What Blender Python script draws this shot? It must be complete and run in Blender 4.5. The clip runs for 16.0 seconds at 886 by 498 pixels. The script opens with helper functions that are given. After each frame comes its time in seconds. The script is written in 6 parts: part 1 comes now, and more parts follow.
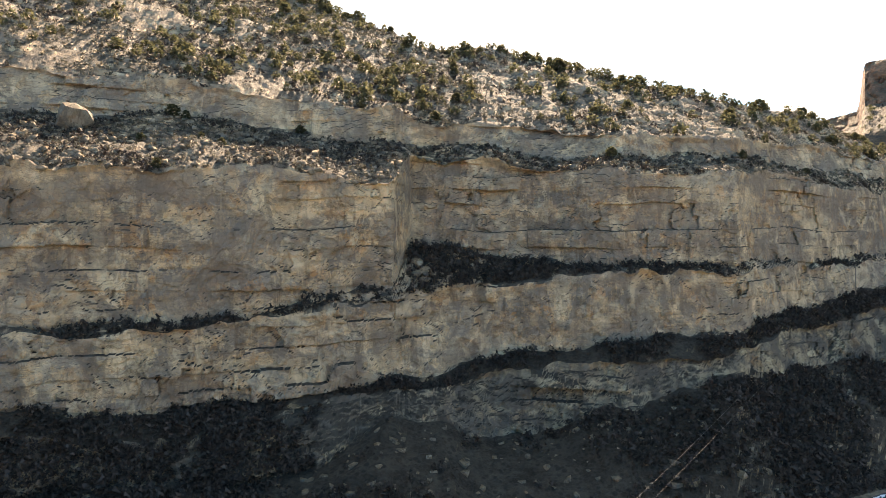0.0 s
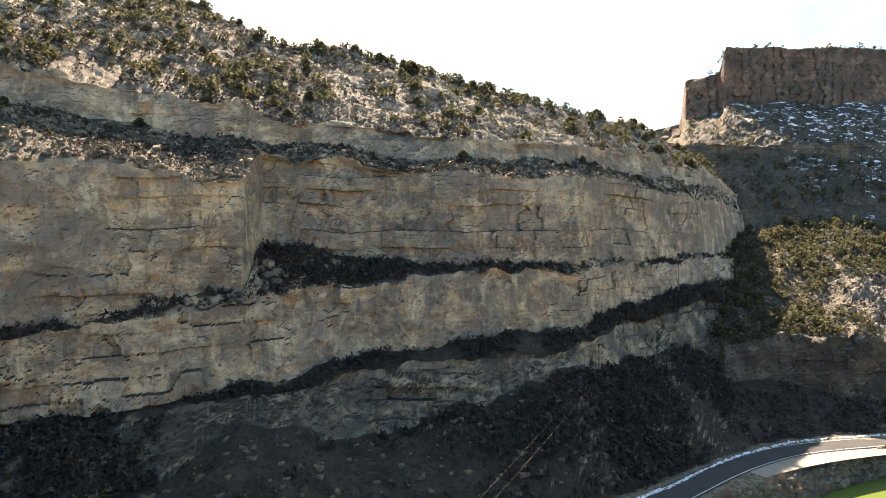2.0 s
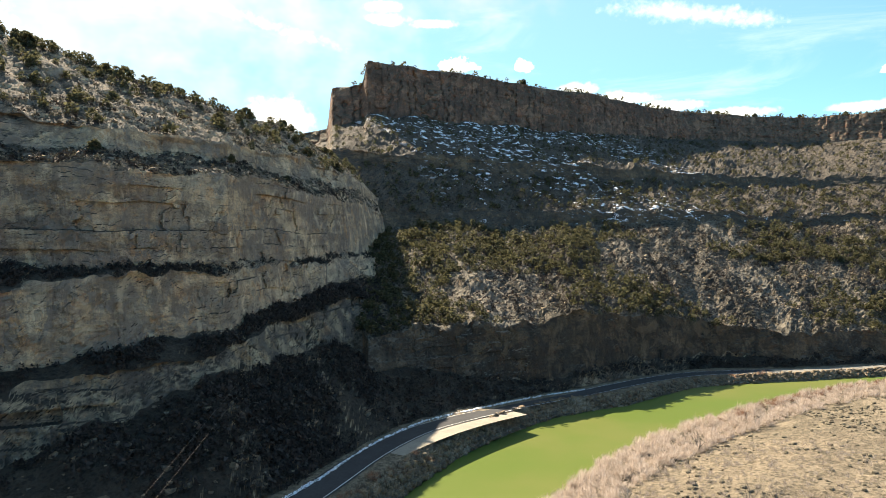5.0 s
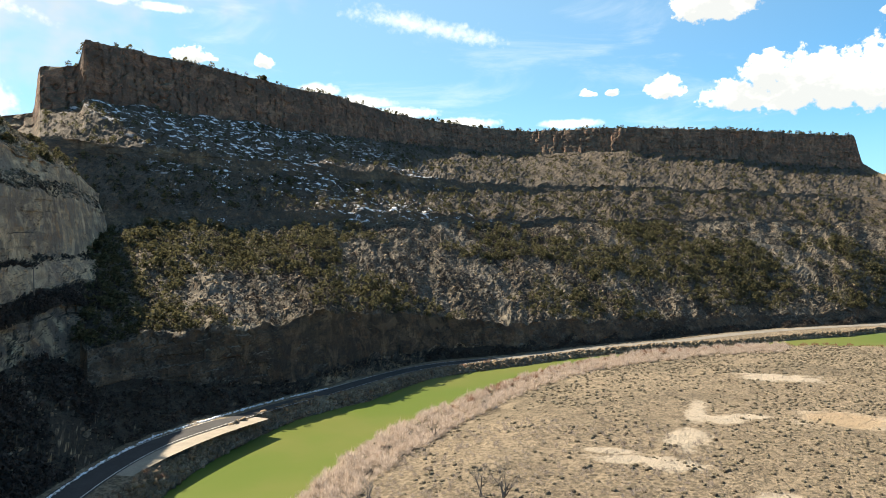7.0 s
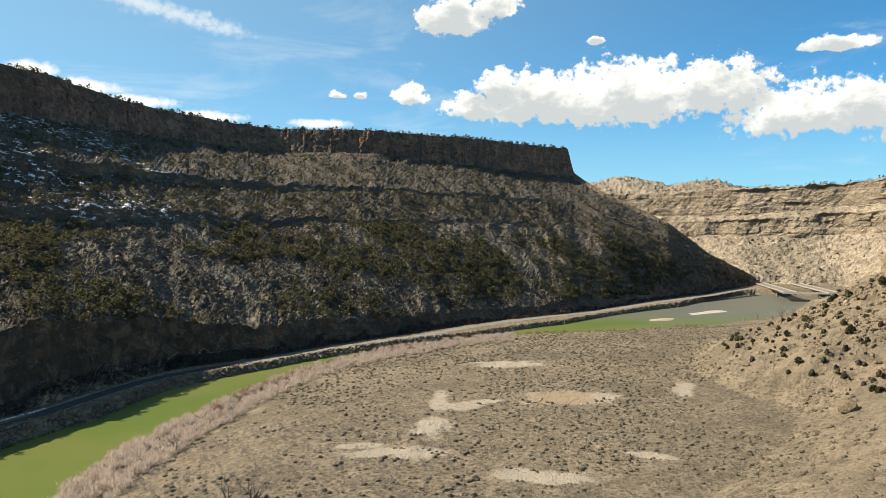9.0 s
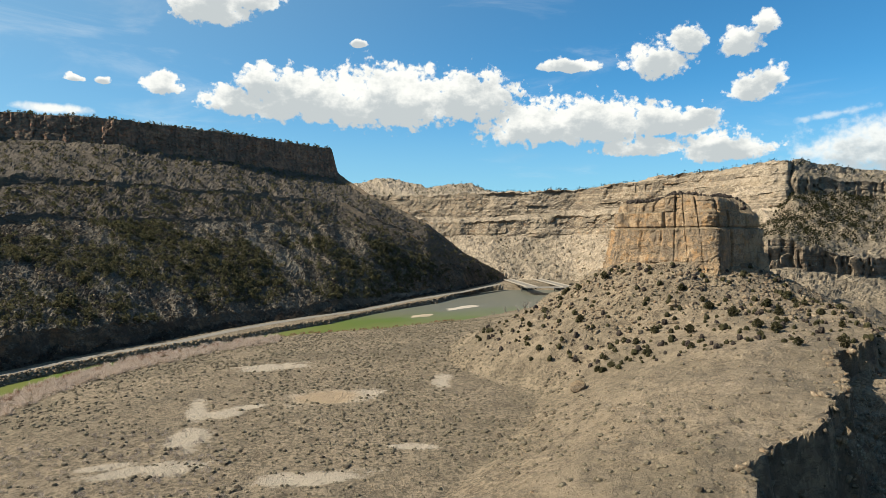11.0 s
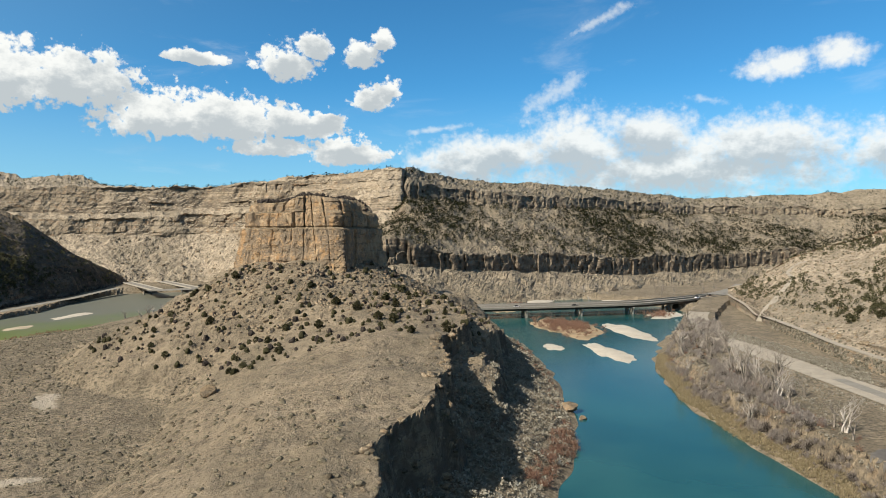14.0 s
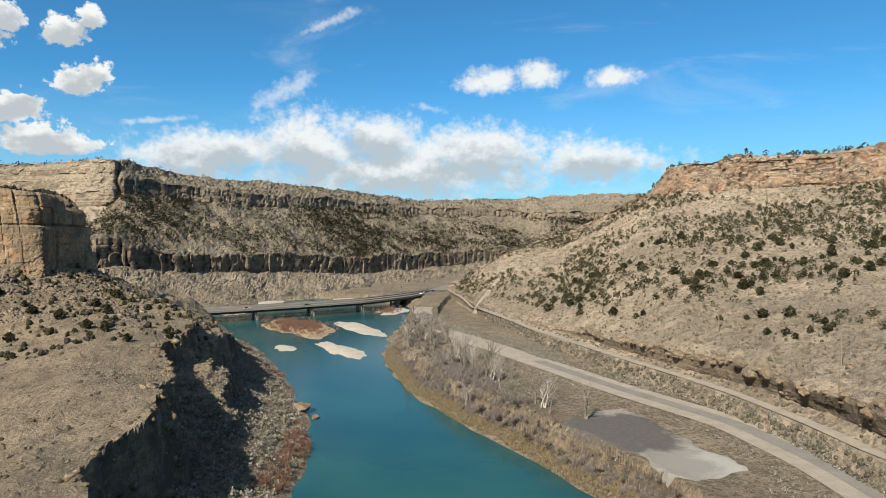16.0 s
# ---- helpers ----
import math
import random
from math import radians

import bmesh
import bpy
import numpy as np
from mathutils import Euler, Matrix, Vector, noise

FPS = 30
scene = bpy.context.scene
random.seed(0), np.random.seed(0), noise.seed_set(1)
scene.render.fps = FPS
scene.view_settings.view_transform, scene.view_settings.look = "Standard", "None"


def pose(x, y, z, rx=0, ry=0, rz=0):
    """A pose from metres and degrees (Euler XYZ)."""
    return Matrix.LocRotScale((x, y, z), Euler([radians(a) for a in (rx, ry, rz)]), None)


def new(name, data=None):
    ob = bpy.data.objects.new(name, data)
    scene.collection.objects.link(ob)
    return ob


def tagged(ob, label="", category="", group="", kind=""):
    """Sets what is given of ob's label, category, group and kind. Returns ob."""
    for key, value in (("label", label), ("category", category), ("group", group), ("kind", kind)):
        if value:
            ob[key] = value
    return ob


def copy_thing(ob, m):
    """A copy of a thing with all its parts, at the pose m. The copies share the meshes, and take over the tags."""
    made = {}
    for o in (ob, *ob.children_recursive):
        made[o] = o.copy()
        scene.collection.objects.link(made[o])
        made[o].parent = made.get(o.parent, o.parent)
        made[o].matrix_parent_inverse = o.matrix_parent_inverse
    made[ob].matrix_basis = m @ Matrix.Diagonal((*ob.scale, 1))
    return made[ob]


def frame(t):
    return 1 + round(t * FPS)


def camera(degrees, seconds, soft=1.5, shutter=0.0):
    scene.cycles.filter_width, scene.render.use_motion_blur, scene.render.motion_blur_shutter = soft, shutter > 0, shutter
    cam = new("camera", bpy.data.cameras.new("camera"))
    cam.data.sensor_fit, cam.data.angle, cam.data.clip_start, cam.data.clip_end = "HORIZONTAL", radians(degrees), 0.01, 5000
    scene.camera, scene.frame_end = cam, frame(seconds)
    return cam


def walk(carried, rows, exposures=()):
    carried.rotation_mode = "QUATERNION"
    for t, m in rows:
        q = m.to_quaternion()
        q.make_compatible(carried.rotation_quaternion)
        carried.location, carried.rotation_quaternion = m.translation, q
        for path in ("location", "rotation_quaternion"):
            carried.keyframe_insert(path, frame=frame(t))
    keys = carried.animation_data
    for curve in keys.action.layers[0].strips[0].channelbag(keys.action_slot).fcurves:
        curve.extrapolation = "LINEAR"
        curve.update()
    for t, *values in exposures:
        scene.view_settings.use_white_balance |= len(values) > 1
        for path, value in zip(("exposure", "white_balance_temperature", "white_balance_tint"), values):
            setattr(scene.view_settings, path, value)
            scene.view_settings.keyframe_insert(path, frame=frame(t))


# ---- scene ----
cam = camera(65.3, 16.0, 0.7)
PATH = [
    (0, pose(0, 0, 55, 89.27, 0.05, 0.00)),
    (0.5, pose(0, 0, 55, 89.28, 0.05, -3.70)),
    (1, pose(0, 0, 55, 89.29, 0.05, -6.40)),
    (1.5, pose(0, 0, 55, 89.30, 0.05, -9.09)),
    (2, pose(0, 0, 55, 89.31, 0.05, -12.02)),
    (2.5, pose(0, 0, 55, 89.31, 0.05, -15.84)),
    (3, pose(0, 0, 55, 89.31, 0.05, -20.15)),
    (3.5, pose(0, 0, 55, 89.32, 0.05, -25.10)),
    (4, pose(0, 0, 55, 89.32, 0.05, -30.05)),
    (6.5, pose(0, 0, 55, 89.30, 0.05, -56.26)),
    (7, pose(0, 0, 55, 89.30, 0.05, -61.49)),
    (7.5, pose(0, 0, 55, 89.29, 0.05, -67.06)),
    (8, pose(0, 0, 55, 89.28, 0.05, -72.05)),
    (8.5, pose(0, 0, 55, 89.27, 0.05, -77.01)),
    (9, pose(0, 0, 55, 89.26, 0.05, -81.98)),
    (11.5, pose(0, 0, 55, 89.21, 0.05, -106.12)),
    (12, pose(0, 0, 55, 89.19, 0.05, -111.00)),
    (12.5, pose(0, 0, 55, 89.18, 0.05, -116.06)),
    (13, pose(0, 0, 55, 89.17, 0.05, -121.11)),
    (13.5, pose(0, 0, 55, 89.15, 0.05, -126.18)),
    (14, pose(0, 0, 55, 89.14, 0.05, -131.19)),
    (14.5, pose(0, 0, 55, 89.12, 0.05, -136.46)),
    (15, pose(0, 0, 55, 89.11, 0.05, -141.87)),
    (15.5, pose(0, 0, 55, 89.09, 0.05, -147.74)),
    (16, pose(0, 0, 55, 89.08, 0.05, -153.15)),
]

EXPOSURES = [(0.0, 2.64, 8600, 18), (2.0, 2.50, 8300, 16), (4.0, 2.00, 7700, 9), (7.0, 1.55, 7500, 10), (9.0, 1.10, 7200, 8), (12.5, 0.90, 6850, 7), (16.0, 0.80, 6750, 8)]
walk(cam, PATH, EXPOSURES)

# ---------------------------------------------------------------- light
SUN_AZ, SUN_EL = 8.0, 41.0          # bearing clockwise from +y, elevation


def bearing(az, r, z=0.0):
    """A point by its bearing (degrees, clockwise from +y), distance and height."""
    a = radians(az)
    return Vector((r * math.sin(a), r * math.cos(a), z))


sun_data = bpy.data.lights.new("sun", "SUN")
sun_data.energy, sun_data.angle, sun_data.color = 5.0, radians(0.53), (1.0, 0.91, 0.79)
sun = new("sun", sun_data)
toward = bearing(SUN_AZ, math.cos(radians(SUN_EL)), math.sin(radians(SUN_EL)))
sun.rotation_euler = toward.to_track_quat("Z", "Y").to_euler()

# ---------------------------------------------------------------- node helpers


class Nodes:
    """Short hand for building a node tree."""

    def __init__(self, tree):
        self.tree = tree
        tree.nodes.clear()

    def add(self, kind, inputs=(), operation="", data_type="", blend_type="", sky_type="", interpolation_type=""):
        n = self.tree.nodes.new(kind)
        if operation:
            n.operation = operation
        if data_type:
            n.data_type = data_type
        if blend_type:
            n.blend_type = blend_type
        if sky_type:
            n.sky_type = sky_type
        if interpolation_type:
            n.interpolation_type = interpolation_type
        for k, v in dict(inputs).items():
            if isinstance(v, bpy.types.NodeSocket):
                self.tree.links.new(v, n.inputs[k])
            else:
                n.inputs[k].default_value = v
        return n

    def math(self, op, a, b=0.0, c=0.0, clamp=False):
        n = self.add("ShaderNodeMath", {0: a, 1: b, 2: c}, operation=op)
        n.use_clamp = clamp
        return n.outputs[0]

    def mix(self, f, a, b, blend="MIX"):
        n = self.add("ShaderNodeMix", {0: f, 6: a, 7: b}, data_type="RGBA", blend_type=blend)
        return n.outputs[2]

    def noise(self, vec, scale, detail=4.0, rough=0.55, distortion=0.0):
        n = self.add("ShaderNodeTexNoise", {"Vector": vec, "Scale": scale, "Detail": detail, "Roughness": rough,
                                            "Distortion": distortion})
        return n.outputs["Fac"]

    def ramp(self, f, *stops):
        n = self.add("ShaderNodeValToRGB", {0: f})
        cr = n.color_ramp
        while len(cr.elements) < len(stops):
            cr.elements.new(0.5)
        for e, (p, c) in zip(cr.elements, stops):
            e.position, e.color = p, (*c, 1.0) if len(c) == 3 else c
        return n.outputs[0]

    def step(self, f, lo, hi):
        n = self.add("ShaderNodeMapRange", {0: f, 1: lo, 2: hi, 3: 0.0, 4: 1.0}, interpolation_type="SMOOTHSTEP")
        return n.outputs[0]

    def scaled(self, vec, s):
        n = self.add("ShaderNodeVectorMath", {0: vec, 1: s}, operation="MULTIPLY")
        return n.outputs[0]


def rgb(r, g, b):
    return (r, g, b, 1.0)


# ---------------------------------------------------------------- sky with clouds
world = bpy.data.worlds.new("sky")
scene.world = world
world.use_nodes = True
W = Nodes(world.node_tree)
sky = W.add("ShaderNodeTexSky", sky_type="NISHITA")
sky.sun_disc = False
sky.sun_elevation, sky.sun_rotation = radians(SUN_EL), radians(SUN_AZ)
sky.altitude, sky.air_density, sky.dust_density, sky.ozone_density = 1500, 0.9, 0.2, 2.0
direction = W.add("ShaderNodeTexCoord").outputs["Generated"]
sep = W.add("ShaderNodeSeparateXYZ", {0: direction})
az_deg = W.math("MULTIPLY", W.math("ARCTAN2", sep.outputs[0], sep.outputs[1]), 57.29578)
el_deg = W.math("MULTIPLY", W.math("ARCSINE", sep.outputs[2]), 57.29578)
warp_a = W.noise(W.scaled(direction, (1, 1, 1.4)), 14.0, 3.0, 0.55)
warp_b = W.noise(W.scaled(direction, (1, 1, 1.3)), 42.0, 5.0, 0.6)
billow = W.add("ShaderNodeTexVoronoi", {"Vector": W.scaled(direction, (1, 1, 1.15)), "Scale": 46.0, "Randomness": 1.0, "Detail": 2.0, "Roughness": 0.6}).outputs["Distance"]
warp = W.math("ADD", W.math("MULTIPLY", W.math("SUBTRACT", warp_a, 0.5), 1.3),
              W.math("ADD", W.math("MULTIPLY", W.math("SUBTRACT", warp_b, 0.5), 0.9), W.math("MULTIPLY", W.math("SUBTRACT", 0.42, billow), 0.55)))
warp = W.math("ADD", warp, W.math("MULTIPLY", W.math("SUBTRACT", W.noise(direction, 125.0, 3.0, 0.6), 0.5), 0.9))
# cumulus: bearing, elevation, half width, half height (degrees); their bases are flat
CUMULUS = [(84.6, 10.6, 3.88, 2.17), (90.0, 11.0, 7.07, 3.88), (97.0, 10.9, 9.12, 4.79), (103.5, 11.2, 5.93, 3.88), (86.5, 12.3, 2.96, 2.39),
           (109.0, 9.0, 6.16, 3.53), (113.8, 9.0, 6.61, 3.42), (118.8, 8.9, 5.24, 2.28), (121.6, 9.3, 2.62, 1.25), (117.5, 7.1, 5.02, 1.60), (123.5, 6.7, 5.47, 1.82), (111.6, 13.7, 3.19, 0.91),
           (118.6, 13.6, 3.31, 2.74), (120.7, 14.9, 1.94, 1.94), (124.6, 14.4, 2.05, 2.17), (126.2, 15.6, 1.37, 1.37), (125.6, 11.2, 2.51, 2.05), (126.8, 11.9, 1.37, 1.37),
           (79.4, 11.6, 1.82, 1.60), (82.6, 17.6, 4.22, 2.96), (86.0, 18.4, 2.96, 1.82), (94.4, 15.6, 0.91, 0.57), (73.3, 11.6, 0.91, 0.51), (75.2, 11.6, 0.80, 0.51), (41.4, 14.0, 2.17, 1.14), (47.0, 13.9, 1.25, 0.91)]
# flat, soft layers
STRATUS = [(133.0, 6.1, 6.0, 2.21), (142.6, 7.3, 7.0, 3.25), (147.6, 8.1, 5.2, 2.73), (156.0, 6.9, 9.0, 2.86), (165.5, 6.1, 7.5, 1.95), (150.0, 5.3, 16.0, 2.60), (136.0, 6.9, 8.0, 1.95),
           (157.2, 12.7, 3.8, 1.2), (160.8, 13.0, 2.6, 1.3), (167.0, 12.7, 2.5, 0.9), (183.4, 8.5, 1.9, 0.6), (35.5, 18.6, 1.7, 0.5), (36.0, 17.6, 1.9, 0.5), (39.6, 17.3, 2.2, 0.4),
           (51.2, 12.0, 2.2, 0.7), (54.5, 11.2, 3.4, 0.7), (58.0, 10.4, 3.4, 0.6), (63.0, 9.6, 3.4, 0.5), (72.0, 9.4, 2.6, 0.4), (2.5, 14.5, 7.0, 2.8), (27.0, 9.8, 3.0, 1.8)]
# long thin streaks: bearing and elevation of both ends, half width
STREAKS = [(14.0, 20.0, 33.5, 14.9, 0.75), (137.6, 10.2, 143.2, 13.2, 1.1), (140.5, 15.6, 147.0, 18.4, 0.6), (52.0, 18.6, 68.0, 15.6, 1.2), (128.0, 8.6, 134.0, 9.4, 0.4), (150.0, 11.0, 154.0, 10.2, 0.6)]


def blobs(rows, drop=0.0, base=1.0):
    best = None
    for a, e, w, h in rows:
        da = W.math("DIVIDE", W.math("SUBTRACT", az_deg, a), w)
        de = W.math("DIVIDE", W.math("SUBTRACT", el_deg, e - drop * h), h)
        de = W.math("MAXIMUM", de, W.math("MULTIPLY", de, -base))
        d = W.math("SUBTRACT", 1.0, W.math("SQRT", W.math("ADD", W.math("MULTIPLY", da, da), W.math("MULTIPLY", de, de))))
        best = d if best is None else W.math("MAXIMUM", best, d)
    return best


def streak_cover(rows):
    best = None
    for a0, e0, a1, e1, h in rows:
        l = math.hypot(a1 - a0, e1 - e0)
        ux, uy = (a1 - a0) / l, (e1 - e0) / l
        da, de = W.math("SUBTRACT", az_deg, (a0 + a1) / 2), W.math("SUBTRACT", el_deg, (e0 + e1) / 2)
        u = W.math("ADD", W.math("MULTIPLY", da, ux * 2 / l), W.math("MULTIPLY", de, uy * 2 / l))
        v = W.math("ADD", W.math("MULTIPLY", da, -uy / h), W.math("MULTIPLY", de, ux / h))
        d = W.math("SUBTRACT", 1.0, W.math("SQRT", W.math("ADD", W.math("POWER", W.math("ABSOLUTE", u), 4.0), W.math("MULTIPLY", v, v))))
        best = d if best is None else W.math("MAXIMUM", best, d)
    return best


puffy = W.math("ADD", blobs(CUMULUS, 0.0, 1.9), W.math("MULTIPLY", warp, 0.62))
under = W.math("ADD", W.math("MAXIMUM", blobs(CUMULUS, 0.35, 1.2), W.math("MULTIPLY", blobs(STRATUS[:7], 0.5), 0.9)), W.math("MULTIPLY", warp, 0.30))
thin = W.math("ADD", blobs(STRATUS), W.math("MULTIPLY", warp, 0.6))
wisps = W.math("ADD", streak_cover(STREAKS), W.math("MULTIPLY", warp, 0.9))
cirrus = W.noise(W.scaled(direction, (1.2, 1.2, 5.0)), 3.2, 6.0, 0.6, 0.6)
cirrus = W.math("MULTIPLY", W.step(cirrus, 0.54, 0.8), 0.25)
# bright veil of thin high cloud round the sun
sun_dot = W.add("ShaderNodeVectorMath", {0: direction, 1: tuple(toward)}, operation="DOT_PRODUCT").outputs["Value"]
veil = W.math("MULTIPLY", W.step(W.math("ADD", sun_dot, W.math("MULTIPLY", W.math("SUBTRACT", warp_a, 0.5), 0.3)), 0.74, 0.99), 0.85)
haze = W.math("MULTIPLY", W.step(sun_dot, -0.15, 0.95), 0.55)
cover = W.step(puffy, 0.0, 0.22)
soft = W.math("MULTIPLY", W.step(thin, -0.3, 0.5), 0.92)
wisps = W.math("MULTIPLY", W.step(wisps, -0.1, 0.9), 0.5)
cover = W.math("MAXIMUM", W.math("MAXIMUM", cover, soft), W.math("MAXIMUM", cirrus, wisps))
relief = W.noise(W.scaled(direction, (1, 1, 1.7)), 20.0, 5.0, 0.6)
shade = W.math("MULTIPLY", W.step(W.math("ADD", under, W.math("MULTIPLY", W.math("SUBTRACT", relief, 0.5), 1.6)), -0.02, 0.6), 0.9)
cloud = W.mix(shade, rgb(10.6, 10.9, 11.1), rgb(5.4, 6.1, 6.8))
# the sky's own colour, slightly deepened
deep = W.mix(1.0, sky.outputs[0], rgb(0.48, 1.34, 1.72), "MULTIPLY")
painted = W.mix(veil, W.mix(haze, deep, rgb(4.0, 6.0, 6.9)), rgb(6.4, 6.3, 6.2))
low_haze = W.math("MULTIPLY", W.step(el_deg, 13.0, 1.0), 0.55)
painted = W.mix(low_haze, painted, rgb(4.2, 6.6, 8.2))
painted = W.mix(cover, painted, cloud)
back = W.add("ShaderNodeBackground", {"Color": painted, "Strength": 0.05})
W.tree.links.new(back.outputs[0], W.add("ShaderNodeOutputWorld").inputs[0])

# ---------------------------------------------------------------- noise on arrays


def _hash(i, j, k, seed):
    h = (i.astype(np.uint64) * np.uint64(374761393) + j.astype(np.uint64) * np.uint64(668265263)
         + k.astype(np.uint64) * np.uint64(2147483647) + np.uint64(seed * 1274126177 % (1 << 31)))
    h = (h ^ (h >> np.uint64(13))) * np.uint64(1274126177)
    h = h & np.uint64(0xFFFFFFFF)
    h = (h ^ (h >> np.uint64(16))) * np.uint64(2246822519)
    return ((h & np.uint64(0xFFFFFF)).astype(np.float64)) / float(0xFFFFFF)


def vnoise(x, y, z, seed=1):
    """Value noise, -1 to 1."""
    x, y, z = (np.asarray(q, float) + 5000.0 for q in np.broadcast_arrays(x, y, z))
    i, j, k = (np.floor(q).astype(np.int64) for q in (x, y, z))
    u, v, w = (q - f for q, f in ((x, i), (y, j), (z, k)))
    u, v, w = (q * q * (3 - 2 * q) for q in (u, v, w))
    out = 0.0
    for a in (0, 1):
        for b in (0, 1):
            for c in (0, 1):
                out = out + _hash(i + a, j + b, k + c, seed) * (u if a else 1 - u) * (v if b else 1 - v) * (w if c else 1 - w)
    return out * 2 - 1


def fbm(x, y, z, scale, octaves=4, seed=1, gain=0.5):
    total, amp, f = 0.0, 1.0, 1.0 / scale
    for o in range(octaves):
        total = total + amp * vnoise(x * f, y * f, z * f, seed + o * 7)
        amp *= gain
        f *= 2.03
    return total


def mesh_grid(name, pts, material, wrap=False):
    """One mesh from an array rows x columns x 3."""
    n, m = pts.shape[:2]
    idx = np.arange(n * m).reshape(n, m)
    q = np.stack([idx[:-1, :-1], idx[:-1, 1:], idx[1:, 1:], idx[1:, :-1]], -1).reshape(-1, 4)
    me = bpy.data.meshes.new(name)
    me.vertices.add(n * m)
    me.vertices.foreach_set("co", pts.reshape(-1).astype(np.float32))
    me.loops.add(q.size)
    me.loops.foreach_set("vertex_index", q.reshape(-1).astype(np.int32))
    me.polygons.add(len(q))
    me.polygons.foreach_set("loop_start", np.arange(0, q.size, 4, dtype=np.int32))
    me.polygons.foreach_set("use_smooth", np.zeros(len(q), dtype=bool))
    me.update(calc_edges=True)
    for mat in (material if isinstance(material, (list, tuple)) else [material]):
        me.materials.append(mat)
    return new(name, me)


# ---------------------------------------------------------------- materials


def material(name):
    m = bpy.data.materials.new(name)
    m.use_nodes = True
    return m, Nodes(m.node_tree)


def finish(m, N, color, rough=0.9, height=None, strength=0.5, distance=0.3, **extra):
    ins = {"Base Color": color, "Roughness": rough, "Specular IOR Level": 0.2, **extra}
    if height is not None:
        b = N.add("ShaderNodeBump", {"Strength": strength, "Distance": distance, "Height": height})
        ins["Normal"] = b.outputs[0]
    p = N.add("ShaderNodeBsdfPrincipled", ins)
    N.tree.links.new(p.outputs[0], N.add("ShaderNodeOutputMaterial").inputs[0])
    return m


